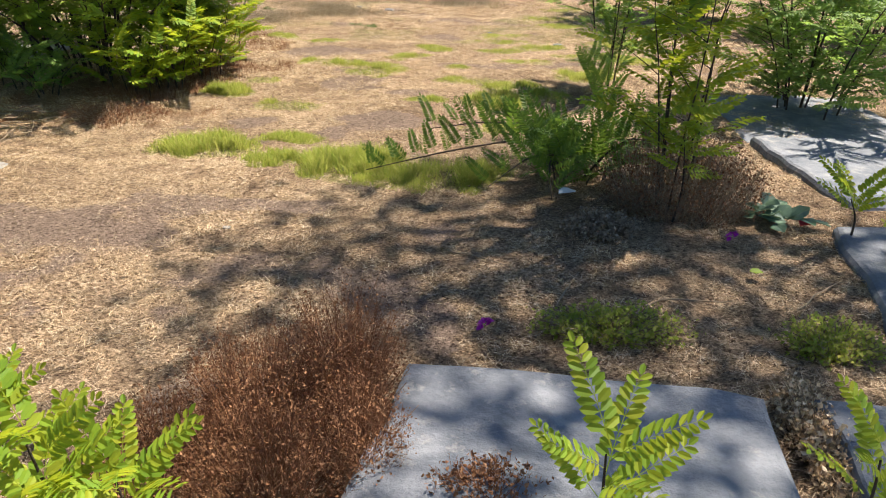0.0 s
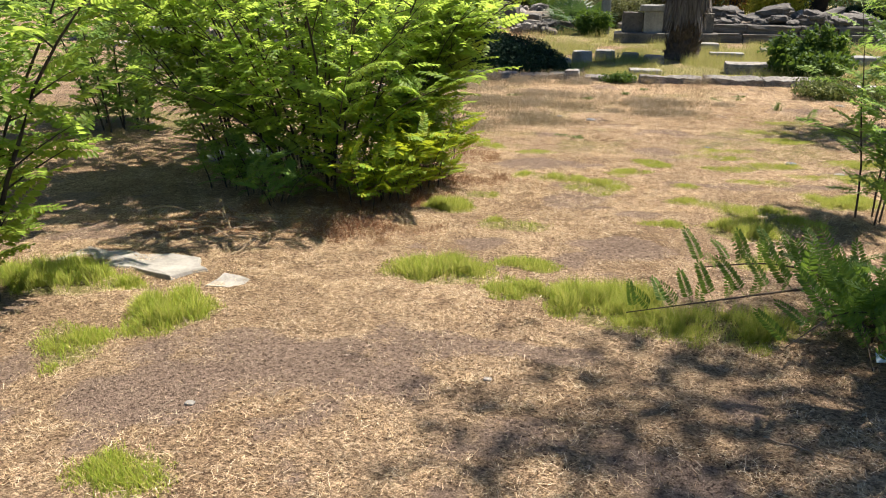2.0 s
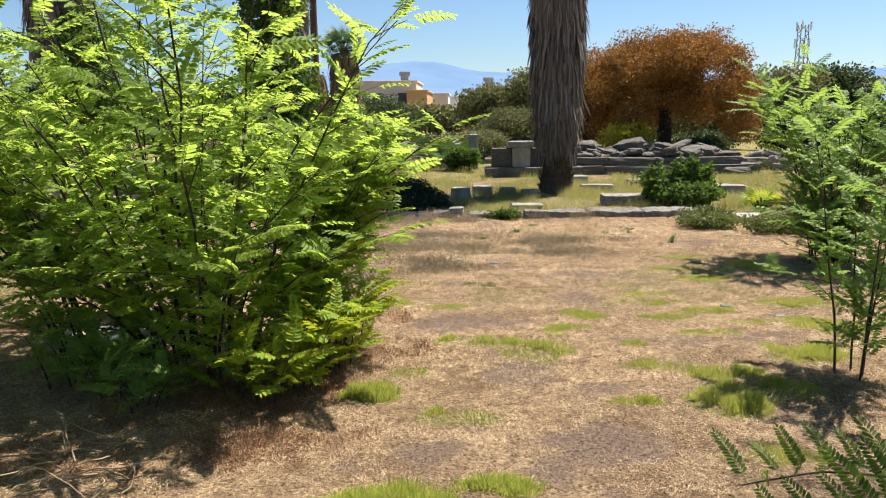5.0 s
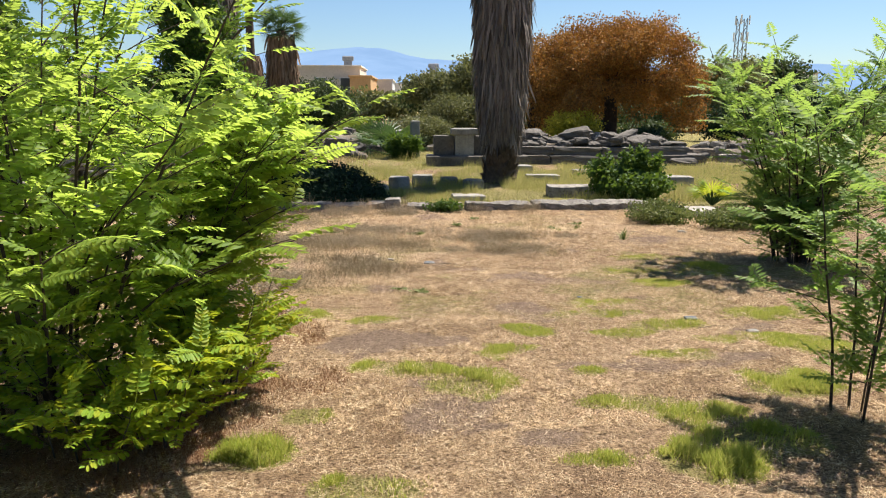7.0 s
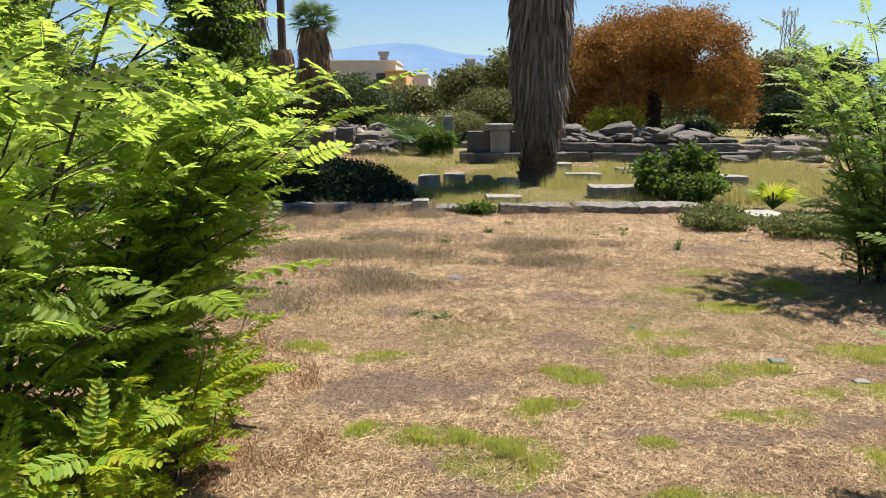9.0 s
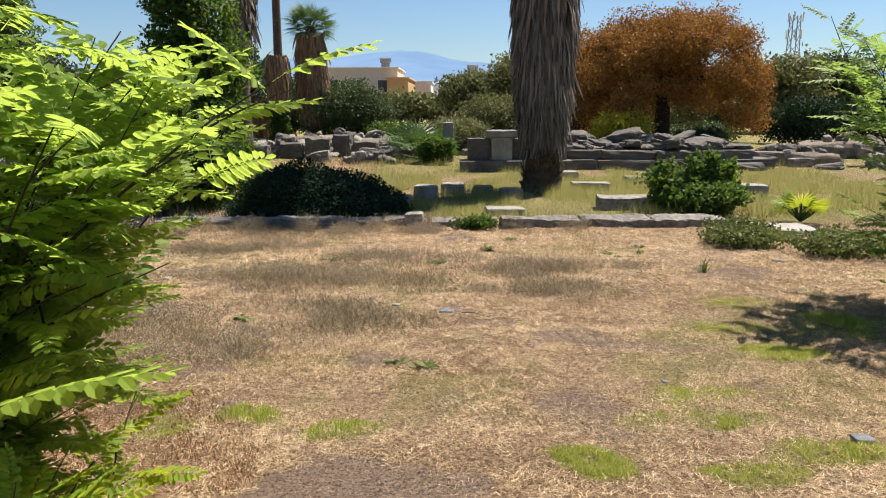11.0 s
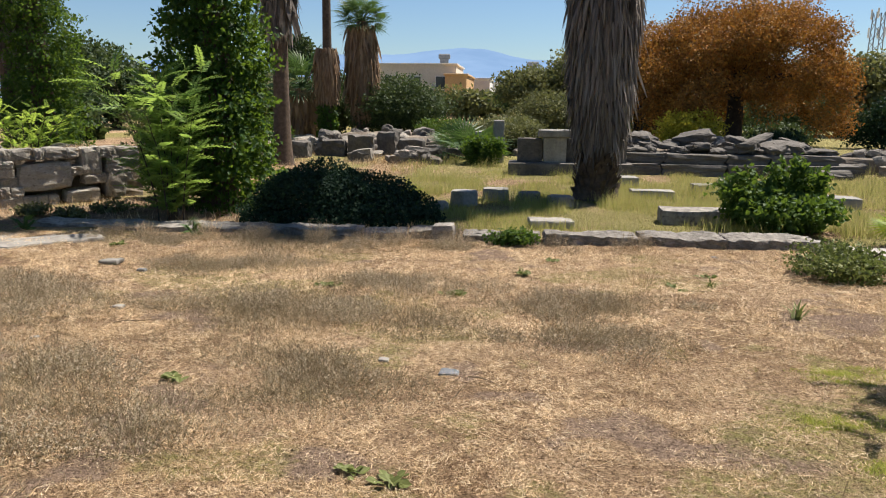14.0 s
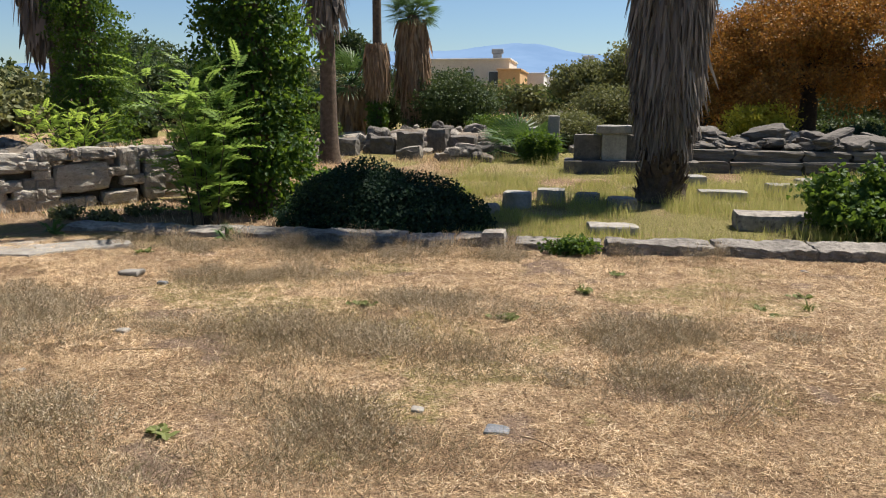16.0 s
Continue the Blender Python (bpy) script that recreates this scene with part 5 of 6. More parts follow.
bushy("wall_shrub", at(-7.2, 19.9, 0.1), 0.5, 0.4, 0.4, 2200, 0.07, IVY, 385, "dark leafy shrub at the wall's broken end")

# bushes by the kerb
bushy("laurel_bush", at(3.5, 17.75), 1.05, 0.8, 0.44, 13000, 0.068, SHRUB, 401, "glossy dark-green rounded bush behind the kerb", template=LEAF6)
laurel = bushy("laurel_bush", at(3.3, 17.6), 0.6, 0.5, 0.42, 1800, 0.068, SHRUB, 406, "leafy upright shoots of the dark-green bush", template=LEAF6)
r_l = random.Random(8)
SHOOTS = []
for i in range(16):
    a, q = r_l.uniform(0, 6.28), r_l.uniform(0.1, 0.95)
    h = 0.8 * math.sqrt(1.2 - q * q) + r_l.uniform(0.0, 0.15)
    SHOOTS.append((0.2 + math.cos(a) * q, 0.15 + math.sin(a) * q * 0.7, h - 0.05, 0.09, 0.09, 0.2))
child("shoot_foliage", mesh_np("shoot_foliage", *leaf_cloud(SHOOTS, 960, 0.075, 1600, LEAF6, 0.9), SHRUB), laurel)
bushy("low_shrub", at(3.0, 14.4), 0.75, 0.55, 0.19, 4200, 0.045, WEEDLEAF, 402, "low grey-green sprawling shrub")
bushy("low_shrub", at(3.9, 13.6), 0.7, 0.6, 0.2, 3600, 0.045, WEEDLEAF, 403, "low grey-green sprawling shrub")
bushy("low_shrub", at(-0.55, 16.05), 0.42, 0.2, 0.13, 1000, 0.05, SHRUB, 404, "small leafy weed growing against the kerb")


def build_mound():
    root = thing("ivy_mound", "low mound overgrown with ivy behind the kerb, coloured dark for shade", "ivy mound", at(-3.15, 17.75))
    core = stone_mesh("mound_earth", 1.7, 0.7, 0.34, 411, 0.04, MORTAR, 6, 0.48)
    child("mound_earth", core, root, "earth under the ivy", at=(0, 0, -0.1))
    # near-black leaf colour has the palm crown's shade painted into it
    child("ivy", mesh_np("ivy", *leaf_cloud([(-0.1, 0, 0.0, 1.6, 0.95, 0.82), (-0.35, 0, 0.0, 1.0, 0.95, 0.98), (0.6, -0.1, 0.0, 1.0, 0.8, 0.6)], 64000, 0.05, 412, LEAF4, 0.32, 0.6, 0.0, 0.3), IVY_DARK), root, "trailing dark ivy with the palm's shade in its colour")


build_mound()


def ivy_trunk(x, y, r, h, seed, label, count):
    root = thing("ivy_clad_palm", label, "palm tree", at(x, y))
    u = np.linspace(0, 1, 8)
    child("trunk", mesh_np("trunk", *tube(np.stack([0 * u, 0 * u, u * (h + 2.5)], -1), 0.32 - 0.06 * u, 10), PALM_BARK, True), root)
    q = np.random.default_rng(seed)
    blobs = [(q.normal(0, 0.12 * r), q.normal(0, 0.12 * r), z, r * (1.02 - 0.35 * (z / h) ** 1.5 + q.normal(0, 0.06)), r * (1 - 0.3 * z / h), 0.75) for z in np.linspace(0.4, h, int(h * 1.6))]
    child("ivy", mesh_np("ivy", *leaf_cloud(blobs, count * 2, 0.09, seed, LEAF4, 0.3, 0.4, 0.0), IVY), root, "glossy climbing ivy")
    return root


def fan_template(blades, spread, width, droop):
    V, F = [], []
    for i in range(blades):
        a = -spread / 2 + spread * i / (blades - 1)
        d = np.array([math.cos(a), math.sin(a), 0])
        s = np.array([-d[1], d[0], 0]) * width
        k = len(V)
        L = 1 - 0.25 * abs(a) / spread
        V += [np.zeros(3), d * 0.5 * L + s + (0, 0, -droop * 0.2), d * L + (0, 0, -droop), d * 0.5 * L - s + (0, 0, -droop * 0.2 + 0.02)]
        F.append((k, k + 1, k + 2, k + 3))
    return np.array(V), np.array(F)


FANLEAF = fan_template(17, 3.6, 0.035, 0.25)
DEADFAN = (np.array([(0, 0.5, 0), (0, -0.5, 0), (0.35, -0.9, 0.1), (0.35, 0.9, 0.1), (0.75, -0.6, 0.02), (0.75, 0.6, 0.02), (1, 0.12, -0.05), (1, -0.12, -0.05)]), np.array([(0, 1, 2, 3), (3, 2, 4, 5), (5, 4, 7, 6)]))


def skirt(root, z0, z1, r0, r1, count, length, wide, seed, material, bulge=0.0, fast=0.35):
    q = np.random.default_rng(seed)
    a, u = q.random(count) * 6.283, q.random(count)
    rad = (r0 + (r1 - r0) * (1 - np.exp(-u / fast * 1.6)) + bulge * np.sin(u * math.pi)) * (0.86 + 0.2 * q.random(count))
    P = np.stack([np.cos(a) * rad, np.sin(a) * rad, z0 + (z1 - z0) * u + 0.5 * length], -1)
    out = np.stack([np.cos(a), np.sin(a), np.zeros(count)], -1)
    d = np.array([0, 0, -1.0]) + out * q.normal(0.05, 0.09, count)[:, None] + q.normal(0, 0.09, (count, 3))
    L = length * (0.6 + 0.7 * q.random(count))
    V, F = scatter(*DEADFAN, frames_of(d, unit(out + q.normal(0, 0.5, out.shape))), P, np.stack([L, wide * (0.5 + q.random(count)), L * 0.3], -1))
    V[:, 2] = np.maximum(V[:, 2], 0.02)
    child("dead_frond_skirt", mesh_np("dead_frond_skirt", V, F, material), root, "hanging skirt of dead fronds")
    zz = np.linspace(z0 + 0.1, z1 + 0.3 * length, 16)
    w = np.linspace(0, 1, 16)
    rr = (r0 + (r1 - r0) * (1 - np.exp(-w / fast * 1.6)) + bulge * np.sin(w * math.pi)) * 0.8
    child("skirt_core", mesh_np("skirt_core", *tube(np.stack([0 * zz, 0 * zz, zz], -1), rr, 14), material, True), root)


def palm_crown(root, z, size, leaves, seed, leaf=None, low=-0.35):
    q = np.random.default_rng(seed)
    a, e = np.arange(leaves) * 2.4, np.linspace(low, 1.2, leaves)
    d = np.stack([np.cos(a) * np.cos(e), np.sin(a) * np.cos(e), np.sin(e)], -1)
    stalks = [tube(np.array([(0, 0, z), d[i] * size * 0.28 + (0, 0, z), d[i] * size * 0.55 + (0, 0, z + 0.02)]), [0.03, 0.022, 0.015], 5) for i in range(leaves)]
    child("crown_stalk", mesh_np("crown_stalk", *join(*stalks), FAN), root)
    V, F = scatter(*FANLEAF, frames_of(d, unit(np.array([0, 0, 1.0]) + q.normal(0, 0.2, (leaves, 3)))), d * size * 0.5 + np.array([0, 0, z]), size * 0.55 * (0.8 + 0.3 * q.random(leaves)))
    child("fan_leaves", mesh_np("fan_leaves", V, F, leaf or FAN), root, "green fan leaves")


def palm_trunk(root, h, r0, r1, flare=0.0):
    u = np.linspace(0, 1, 24)
    R = r0 + (r1 - r0) * u + flare * np.exp(-u * 14) + 0.012 * np.sin(u * 140)
    child("trunk", mesh_np("trunk", *tube(np.stack([0.05 * np.sin(u * 2), 0 * u, u * h], -1), R, 14), PALM_BARK, True), root)


def leaf_bases(root, h, r, count, seed):
    """Old leaf bases that stand out from the foot of the trunk."""
    q = np.random.default_rng(seed)
    a, z = q.random(count) * 6.283, q.random(count) * h
    out = np.stack([np.cos(a), np.sin(a), np.zeros(count)], -1)
    P = out * r * 0.9 + np.array([0, 0, 1.0]) * z[:, None]
    V, F = scatter(*DEADFAN, frames_of(out * 0.6 + np.array([0, 0, 1.0]) + q.normal(0, 0.2, out.shape), out), P, np.stack([0.16 + 0.1 * q.random(count), np.full(count, 0.05), np.full(count, 0.1)], -1))
    child("bark_scale", mesh_np("bark_scale", V, F, PALM_BARK), root)


palm = thing("fan_palm", "tall fan palm with a thick grey skirt of dead fronds", "palm tree", at(1.12, 20.95))
palm_trunk(palm, 9.5, 0.3, 0.26, 0.16)
leaf_bases(palm, 0.8, 0.4, 260, 421)
skirt(palm, 0.85, 8.5, 0.26, 0.56, 15000, 0.62, 0.024, 422, SKIRT, 0.05, 0.14)
palm_crown(palm, 9.5, 1.9, 34, 423)

ivy_trunk(-5.6, 18.75, 0.98, 5.6, 431, "tall palm trunk wrapped in thick green ivy", 15000)
ivy_trunk(-13.9, 26.5, 1.2, 5.2, 432, "far palm trunk wrapped in dark ivy", 11000)

p = thing("fan_palm", "thin-trunked palm with a grey dead skirt high up", "palm tree", at(-7.2, 27.3))
palm_trunk(p, 8.5, 0.24, 0.2, 0.1)
skirt(p, 3.7, 7.8, 0.3, 0.48, 1600, 0.8, 0.06, 441, SKIRT)
palm_crown(p, 8.6, 1.7, 26, 442)
p = thing("fan_palm", "palm with a tan bell of dead fronds and an ivy-clad foot", "palm tree", at(-8.85, 39.0))
palm_trunk(p, 9.5, 0.26, 0.14, 0.05)
skirt(p, 1.9, 3.75, 0.3, 0.42, 1800, 0.7, 0.04, 443, SKIRT_TAN, 0.08)
child("ivy", mesh_np("ivy", *leaf_cloud([(0, 0, z, 0.42, 0.42, 0.4) for z in (0.3, 0.8, 1.3)], 1600, 0.14, 444, LEAF6, 0.3), IVY), p, "ivy on the trunk's foot")
palm_crown(p, 9.6, 1.7, 26, 445)
p = thing("fan_palm", "fan palm with a full skirt and a green crown", "palm tree", at(-7.7, 41.0))
palm_trunk(p, 5.4, 0.3, 0.25, 0.05)
skirt(p, 1.15, 4.8, 0.26, 0.6, 2600, 0.9, 0.05, 446, SKIRT_TAN, 0.08)
palm_crown(p, 5.4, 1.5, 34, 447)
p = thing("fan_palm", "grey-skirted palm rising behind ivy", "palm tree", at(-15.2, 27.0))
palm_trunk(p, 8.5, 0.28, 0.22, 0.05)
skirt(p, 3.2, 7.8, 0.6, 0.75, 1600, 1.0, 0.07, 448, SKIRT, 0.1)
palm_crown(p, 8.6, 1.7, 26, 449)
p = thing("young_fan_palm", "short palm with drooping brown fronds", "palm tree", at(-11.0, 42.5))
palm_trunk(p, 2.3, 0.35, 0.3, 0.05)
skirt(p, 0.3, 1.9, 0.55, 0.85, 900, 1.0, 0.08, 450, SKIRT_TAN)
palm_crown(p, 2.5, 2.2, 30, 451)
for i, (x, y, s, n) in enumerate(((4.75, 16.5, 0.62, 11), (-2.55, 32.5, 1.3, 16), (-1.9, 29.8, 1.6, 16), (-2.3, 18.9, 0.5, 8), (-7.4, 16.1, 0.28, 7), (-4.9, 16.1, 0.25, 7))):
    p = thing("palm_seedling", "small green fan palm seedling", "palm seedling", at(x, y), "palm seedlings")
    palm_crown(p, 0.05, s, n, 460 + i, LOCUST_YOUNG if i in (0, 3) else FAN, 0.55 if i in (0, 3) else -0.1)

# trees and thickets further off
def dome(cx, cy, cz, rx, ry, rz, n, seed, low=-0.3, skirt_low=-0.9):
    """Puffs of leaves over a domed crown whose rim hangs lower than its middle."""
    r = random.Random(seed)
    out = []
    for _ in range(n):
        a, q = r.uniform(0, 6.283), r.random() ** 0.5
        top = math.sqrt(max(0.0, 1 - q ** 2.4))
        bottom = low + (skirt_low - low) * q ** 2.2
        v = bottom + (top - bottom) * r.random() ** 0.6
        k = r.uniform(0.13, 0.25)
        out.append((cx + math.cos(a) * q * rx * 0.93, cy + math.sin(a) * q * ry * 0.93, cz + v * rz * 0.9, rx * k, ry * k, rx * k * r.uniform(0.6, 0.9)))
    return out


tree("rust_tree", at(7.2, 34.0, 0.3), 1.9, 0.34, (0.25, 0.0, 2.9, 3.2, 2.9, 1.9), 120000, 0.085, RUST, 471, "wide-crowned tree with rust-orange withering leaves", 46, 9,
     puffs=dome(0.2, 0, 2.65, 3.75, 3.1, 2.55, 150, 471, -0.25, -1.1) + dome(2.9, 0.2, 1.6, 1.25, 1.2, 1.1, 16, 473, -0.6, -0.9))
tree("rust_tree", at(4.4, 37.5), 1.6, 0.22, (0, 0, 2.7, 1.9, 1.8, 2.4), 26000, 0.09, RUST, 472, "smaller rust-leaved tree behind the palm", 18, 5)
bushy("yellow_bush", at(5.1, 31.6, 0.1), 1.5, 1.0, 0.95, 9000, 0.09, YELLOWGREEN, 473, "yellow-green bush under the rust-leaved tree")
bushy("dark_bush", at(8.0, 31.5, 0.2), 1.0, 0.8, 0.4, 2600, 0.12, IVY_DARK, 474, "low dark bush on the ruined platform")
for i, (x, y, rx, rz) in enumerate(((3.2, 40.5, 2.2, 1.3), (7.0, 41.5, 2.8, 1.3), (11.5, 41.0, 2.6, 1.2), (15.5, 39.5, 2.6, 1.1), (10.0, 37.5, 1.6, 0.7), (19.5, 40, 2.6, 1.3))):
    bushy("hedge_bush", at(x, y), rx, 1.3, rz, 7000, 0.13, IVY_DARK if i % 2 else PINE, 1475 + i, "dark hedge bush behind the rust-leaved tree", "bush", 14, 3, group="hedge bushes")
for i, (x, y, rx, rz) in enumerate(((-9.6, 24.2, 1.0, 0.55), (-8.4, 26.0, 1.0, 0.6), (-11.2, 28.5, 1.6, 0.8), (-9.8, 33.0, 1.6, 0.7), (-13.5, 33.5, 2.0, 1.0), (-3.4, 37.5, 1.4, 0.7))):
    bushy("ruin_shrub", at(x, y), rx, 0.8, rz, 4500, 0.09, SHRUB if i % 2 else OLIVE, 1485 + i, "dull-green shrub growing among ruined walls", "bush", 10, 3, group="shrubs among ruins")
bushy("dark_bush", at(-6.2, 41.5), 2.5, 2.0, 1.7, 30000, 0.11, PINE, 475, "large dark-green round bush beside the ruins", blobs=26)
bushy("dark_bush", at(-9.9, 45.0), 2.2, 2.0, 1.9, 18000, 0.12, PINE, 476, "dark-green bush behind the palms", blobs=20)
bushy("ivy_bush", at(-1.3, 28.4), 0.7, 0.6, 0.55, 6000, 0.075, IVY, 477, "ivy tangle beside the pedestal")
bushy("green_bush", at(-0.6, 33.5), 1.7, 1.3, 0.8, 12000, 0.09, OLIVE, 478, "light-green thicket behind the pedestal")
bushy("green_bush", at(1.4, 40.0), 2.4, 1.8, 1.3, 18000, 0.11, OLIVE, 479, "green thicket behind the pedestal", blobs=20)
tree("olive_tree", at(0.0, 56), 1.4, 0.2, (0, 0, 2.6, 2.6, 2.2, 1.7), 8000, 0.22, OLIVE, 480, "grey-green tree before the far houses", 20, 5)
tree("olive_tree", at(3.6, 52), 1.8, 0.22, (0, 0, 3.2, 2.8, 2.4, 2.0), 9000, 0.22, OLIVE, 481, "grey-green tree behind the palm", 20, 5)
tree("pine_tree", at(-30, 55), 2.0, 0.3, (0, 0, 3.4, 4.6, 4.0, 2.6), 16000, 0.26, PINE, 482, "broad dark pine at the edge of the ruins", 34, 6)
tree("pine_tree", at(-25, 50), 1.2, 0.3, (0, 0, 2.2, 3.4, 3.0, 2.0), 11000, 0.26, PINE, 483, "dark rounded tree at the edge of the ruins", 26, 5)
tree("pine_tree", at(-20, 70), 3.0, 0.3, (0, 0, 5.2, 2.4, 2.4, 2.0), 7000, 0.3, PINE, 484, "tall dark tree far behind the palms", 18, 5)
tree("pine_tree", at(-17, 46), 1.4, 0.25, (0, 0, 2.2, 3.0, 2.5, 1.6), 9000, 0.24, PINE, 485, "dark tree behind the ivy-clad palm", 20, 5)
tree("pine_tree", at(19, 52), 1.8, 0.25, (0, 0, 2.8, 3.6, 3.0, 2.2), 11000, 0.24, OLIVE, 486, "grey-green tree beyond the rust-leaved tree", 24, 5)
tree("pine_tree", at(26, 58), 2.0, 0.25, (0, 0, 3.2, 4.0, 3.0, 2.4), 11000, 0.26, PINE, 487, "dark tree at the edge of the ruins", 24, 5)
tree("pine_tree", at(14, 62), 2.0, 0.25, (0, 0, 3.0, 4.0, 3.0, 2.2), 10000, 0.26, OLIVE, 488, "grey-green tree behind the rust-leaved tree", 24, 5)
r_t = random.Random(4)
BELT = [(x + r_t.uniform(-2, 2), 66 + r_t.uniform(-6, 14) + abs(x) * -0.15, r_t.uniform(3.5, 6), r_t.uniform(1.3, 2.3)) for x in range(-62, 70, 7)]
for i, (x, y, rx, rz) in enumerate(BELT + [(-40, 45, 5, 2.4), (-30, 42, 4, 1.8), (40, 45, 5, 2.2), (31, 48, 4, 1.8), (-21, 38, 2.4, 1.2)]):
    bushy("far_thicket", at(x, y), rx, rx * 0.6, rz, 4500, 0.4, PINE if i % 2 else OLIVE, 490 + i, "distant dull-green thicket at the site's edge", blobs=16, stems=3, group="distant thickets")
locust("locust_shrub", at(-13.0, 24.3), 9, 1.9, 0.5, 0.4, 8, 500, "bright-green locust shrub above the ruined wall", LOCUST, FROND_FAR, 0.6, 0.1, (0, 0), 0.02, 5)

# small things on the ground
def litter():
    V = np.array([(0, 0, 0.012), (0.09, 0.01, 0.02), (0.1, 0.05, 0.012), (0.01, 0.06, 0.03), (0.05, 0.03, 0.035)])
    m, t, b = mat("crumpled_paper", 0.7, 0.3)
    b.inputs["Base Color"].default_value = (0.62, 0.66, 0.68, 1)
    thing("scrap_of_paper", "crumpled pale scrap of paper on straw", "litter", at(0.6, 3.56), data=mesh_np("scrap_of_paper", V, [(0, 1, 4), (1, 2, 4), (2, 3, 4), (3, 0, 4)], m))
    m2, t, b = mat("red_wrapper", 0.4, 0.5)
    b.inputs["Base Color"].default_value = (0.5, 0.02, 0.03, 1)
    thing("red_wrapper", "small crumpled red wrapper beside the thistle", "litter", at(1.7, 3.17, 0.01), data=mesh_np("red_wrapper", V * 0.8, [(0, 1, 4), (1, 2, 4), (2, 3, 4), (3, 0, 4)], m2))
    petal = leaf_mat("magenta_petal", [(0.36, 0.02, 0.3), (0.5, 0.04, 0.42)], (0.5, 0.05, 0.42), 0.35)
    for x, y in ((0.15, 2.16), (1.29, 2.95)):
        thing("fallen_flower", "fallen magenta bougainvillea bracts on straw", "flower", at(x, y, 0.02), "fallen flowers", data=mesh_np("fallen_flower", *leaf_cloud([(0, 0, 0.02, 0.02, 0.018, 0.012)], 12, 0.024, 511, LEAF6, 0.8, 0, 0.005), petal))
    rosette("thistle", "grey-green lobed thistle rosette beside the step", at(1.6, 3.25, 0.02), 0.17, 26, 512, THISTLE)
    for i, (x, y, s) in enumerate(((-0.84, 10.75, 0.16), (-1.28, 10.92, 0.1), (-3.67, 11.95, 0.15), (-4.4, 13.73, 0.14), (-3.83, 11.1, 0.08), (-4.89, 13.97, 0.3), (1.96, 15.4, 0.1), (-1.0, 3.02, 0.045), (-2.05, 2.55, 0.05), (1.2, 8.1, 0.12), (1.55, 7.8, 0.12), (2.9, 13.0, 0.18), (0.5, 9.0, 0.06))):
        s *= 0.75
        me = stone_mesh("field_stone", s, s * 0.75, s * 0.3, 520 + i, s * 0.2, PALESTONE if i % 3 else SLAB, 4, 0.45)
        thing("field_stone", "small loose field stone in dry straw", "stone", at(x, y, -s * 0.08), "loose field stones", data=me)


litter()

for i, (x, y, L, a) in enumerate(((0.55, 12.0, 0.5, 0.6), (1.4, 13.4, 0.45, -0.3), (-3.3, 11.6, 0.4, 0.2), (-0.6, 10.6, 0.3, -0.7), (-1.7, 11.4, 0.35, 0.9), (1.3, 7.9, 0.3, 0.3), (0.5, 2.5, 0.25, 1.1), (0.15, 2.75, 0.3, -0.5), (0.95, 2.4, 0.35, 0.2), (1.5, 2.5, 0.4, 0.7))):
    q = np.random.default_rng(700 + i)
    u = np.linspace(0, 1, 7)
    xs, ys = x + math.cos(a) * L * (u - 0.5), y + math.sin(a) * L * (u - 0.5) + np.cumsum(q.normal(0, 0.008, 7))
    pts = np.stack([xs - x, ys - y, ground_z(xs, ys) - gz(x, y) + 0.006 + 0.03 * np.sin(u * 3.1) * q.random()], -1)
    thing("fallen_stick", "thin dry stick lying on straw", "stick", at(x, y), "fallen sticks", data=mesh_np("fallen_stick", *tube(pts, 0.004 * (1.1 - 0.7 * u), 6), DEAD, True))
for i, (x, y, s) in enumerate(((0.36, 1.72, 0.05), (0.3, 1.76, 0.03), (0.75, 1.6, 0.03), (1.25, 2.62, 0.06))):
    V = np.concatenate([LEAF6[0] * s + np.array([0, 0, 0.006]), LEAF6[0] * s + np.array([0, 0, 0.004])])
    thing("fallen_leaf", "fallen yellow-green leaf lying flat", "leaf", (x, y, gz(x, y) + 0.03), "fallen leaves", data=mesh_np("fallen_leaf", V, np.concatenate([LEAF6[1], LEAF6[1] + 6]), LOCUST_YOUNG))


# ---------------------------------------------------------------- houses, mast and mountain
OCHRE = rough_mat("ochre_render", (0.5, 0.31, 0.15), (0.6, 0.39, 0.2), 0.6, 6, 0.9, 0.2, 0.01, vary=0.0)
CREAM = rough_mat("cream_render", (0.55, 0.5, 0.42), (0.66, 0.61, 0.53), 0.5, 6, 0.9, 0.2, 0.01, vary=0.0)
WHITEWALL = rough_mat("white_render", (0.62, 0.61, 0.59), (0.74, 0.73, 0.7), 0.5, 6, 0.9, 0.2, 0.01, vary=0.0)
METAL = rough_mat("galvanised_metal", (0.2, 0.21, 0.22), (0.3, 0.31, 0.32), 3, 20, 0.5, 0.2, 0.01, vary=0.0)
_g, _t, _b = mat("dark_window_glass", 0.1, 0.6)
_b.inputs["Base Color"].default_value = (0.03, 0.035, 0.045, 1)
WINDOW = _g


def box_bm(x0, x1, y0, y1, z0, z1, bevel=0.0):
    bm = bmesh.new()
    bmesh.ops.create_cube(bm, size=1.0, matrix=Matrix.Translation(((x0 + x1) / 2, (y0 + y1) / 2, (z0 + z1) / 2)) @ Matrix.Diagonal((x1 - x0, y1 - y0, z1 - z0, 1)))
    if bevel:
        bmesh.ops.bevel(bm, geom=bm.edges[:], offset=bevel, segments=1, affect="EDGES")
    return bm


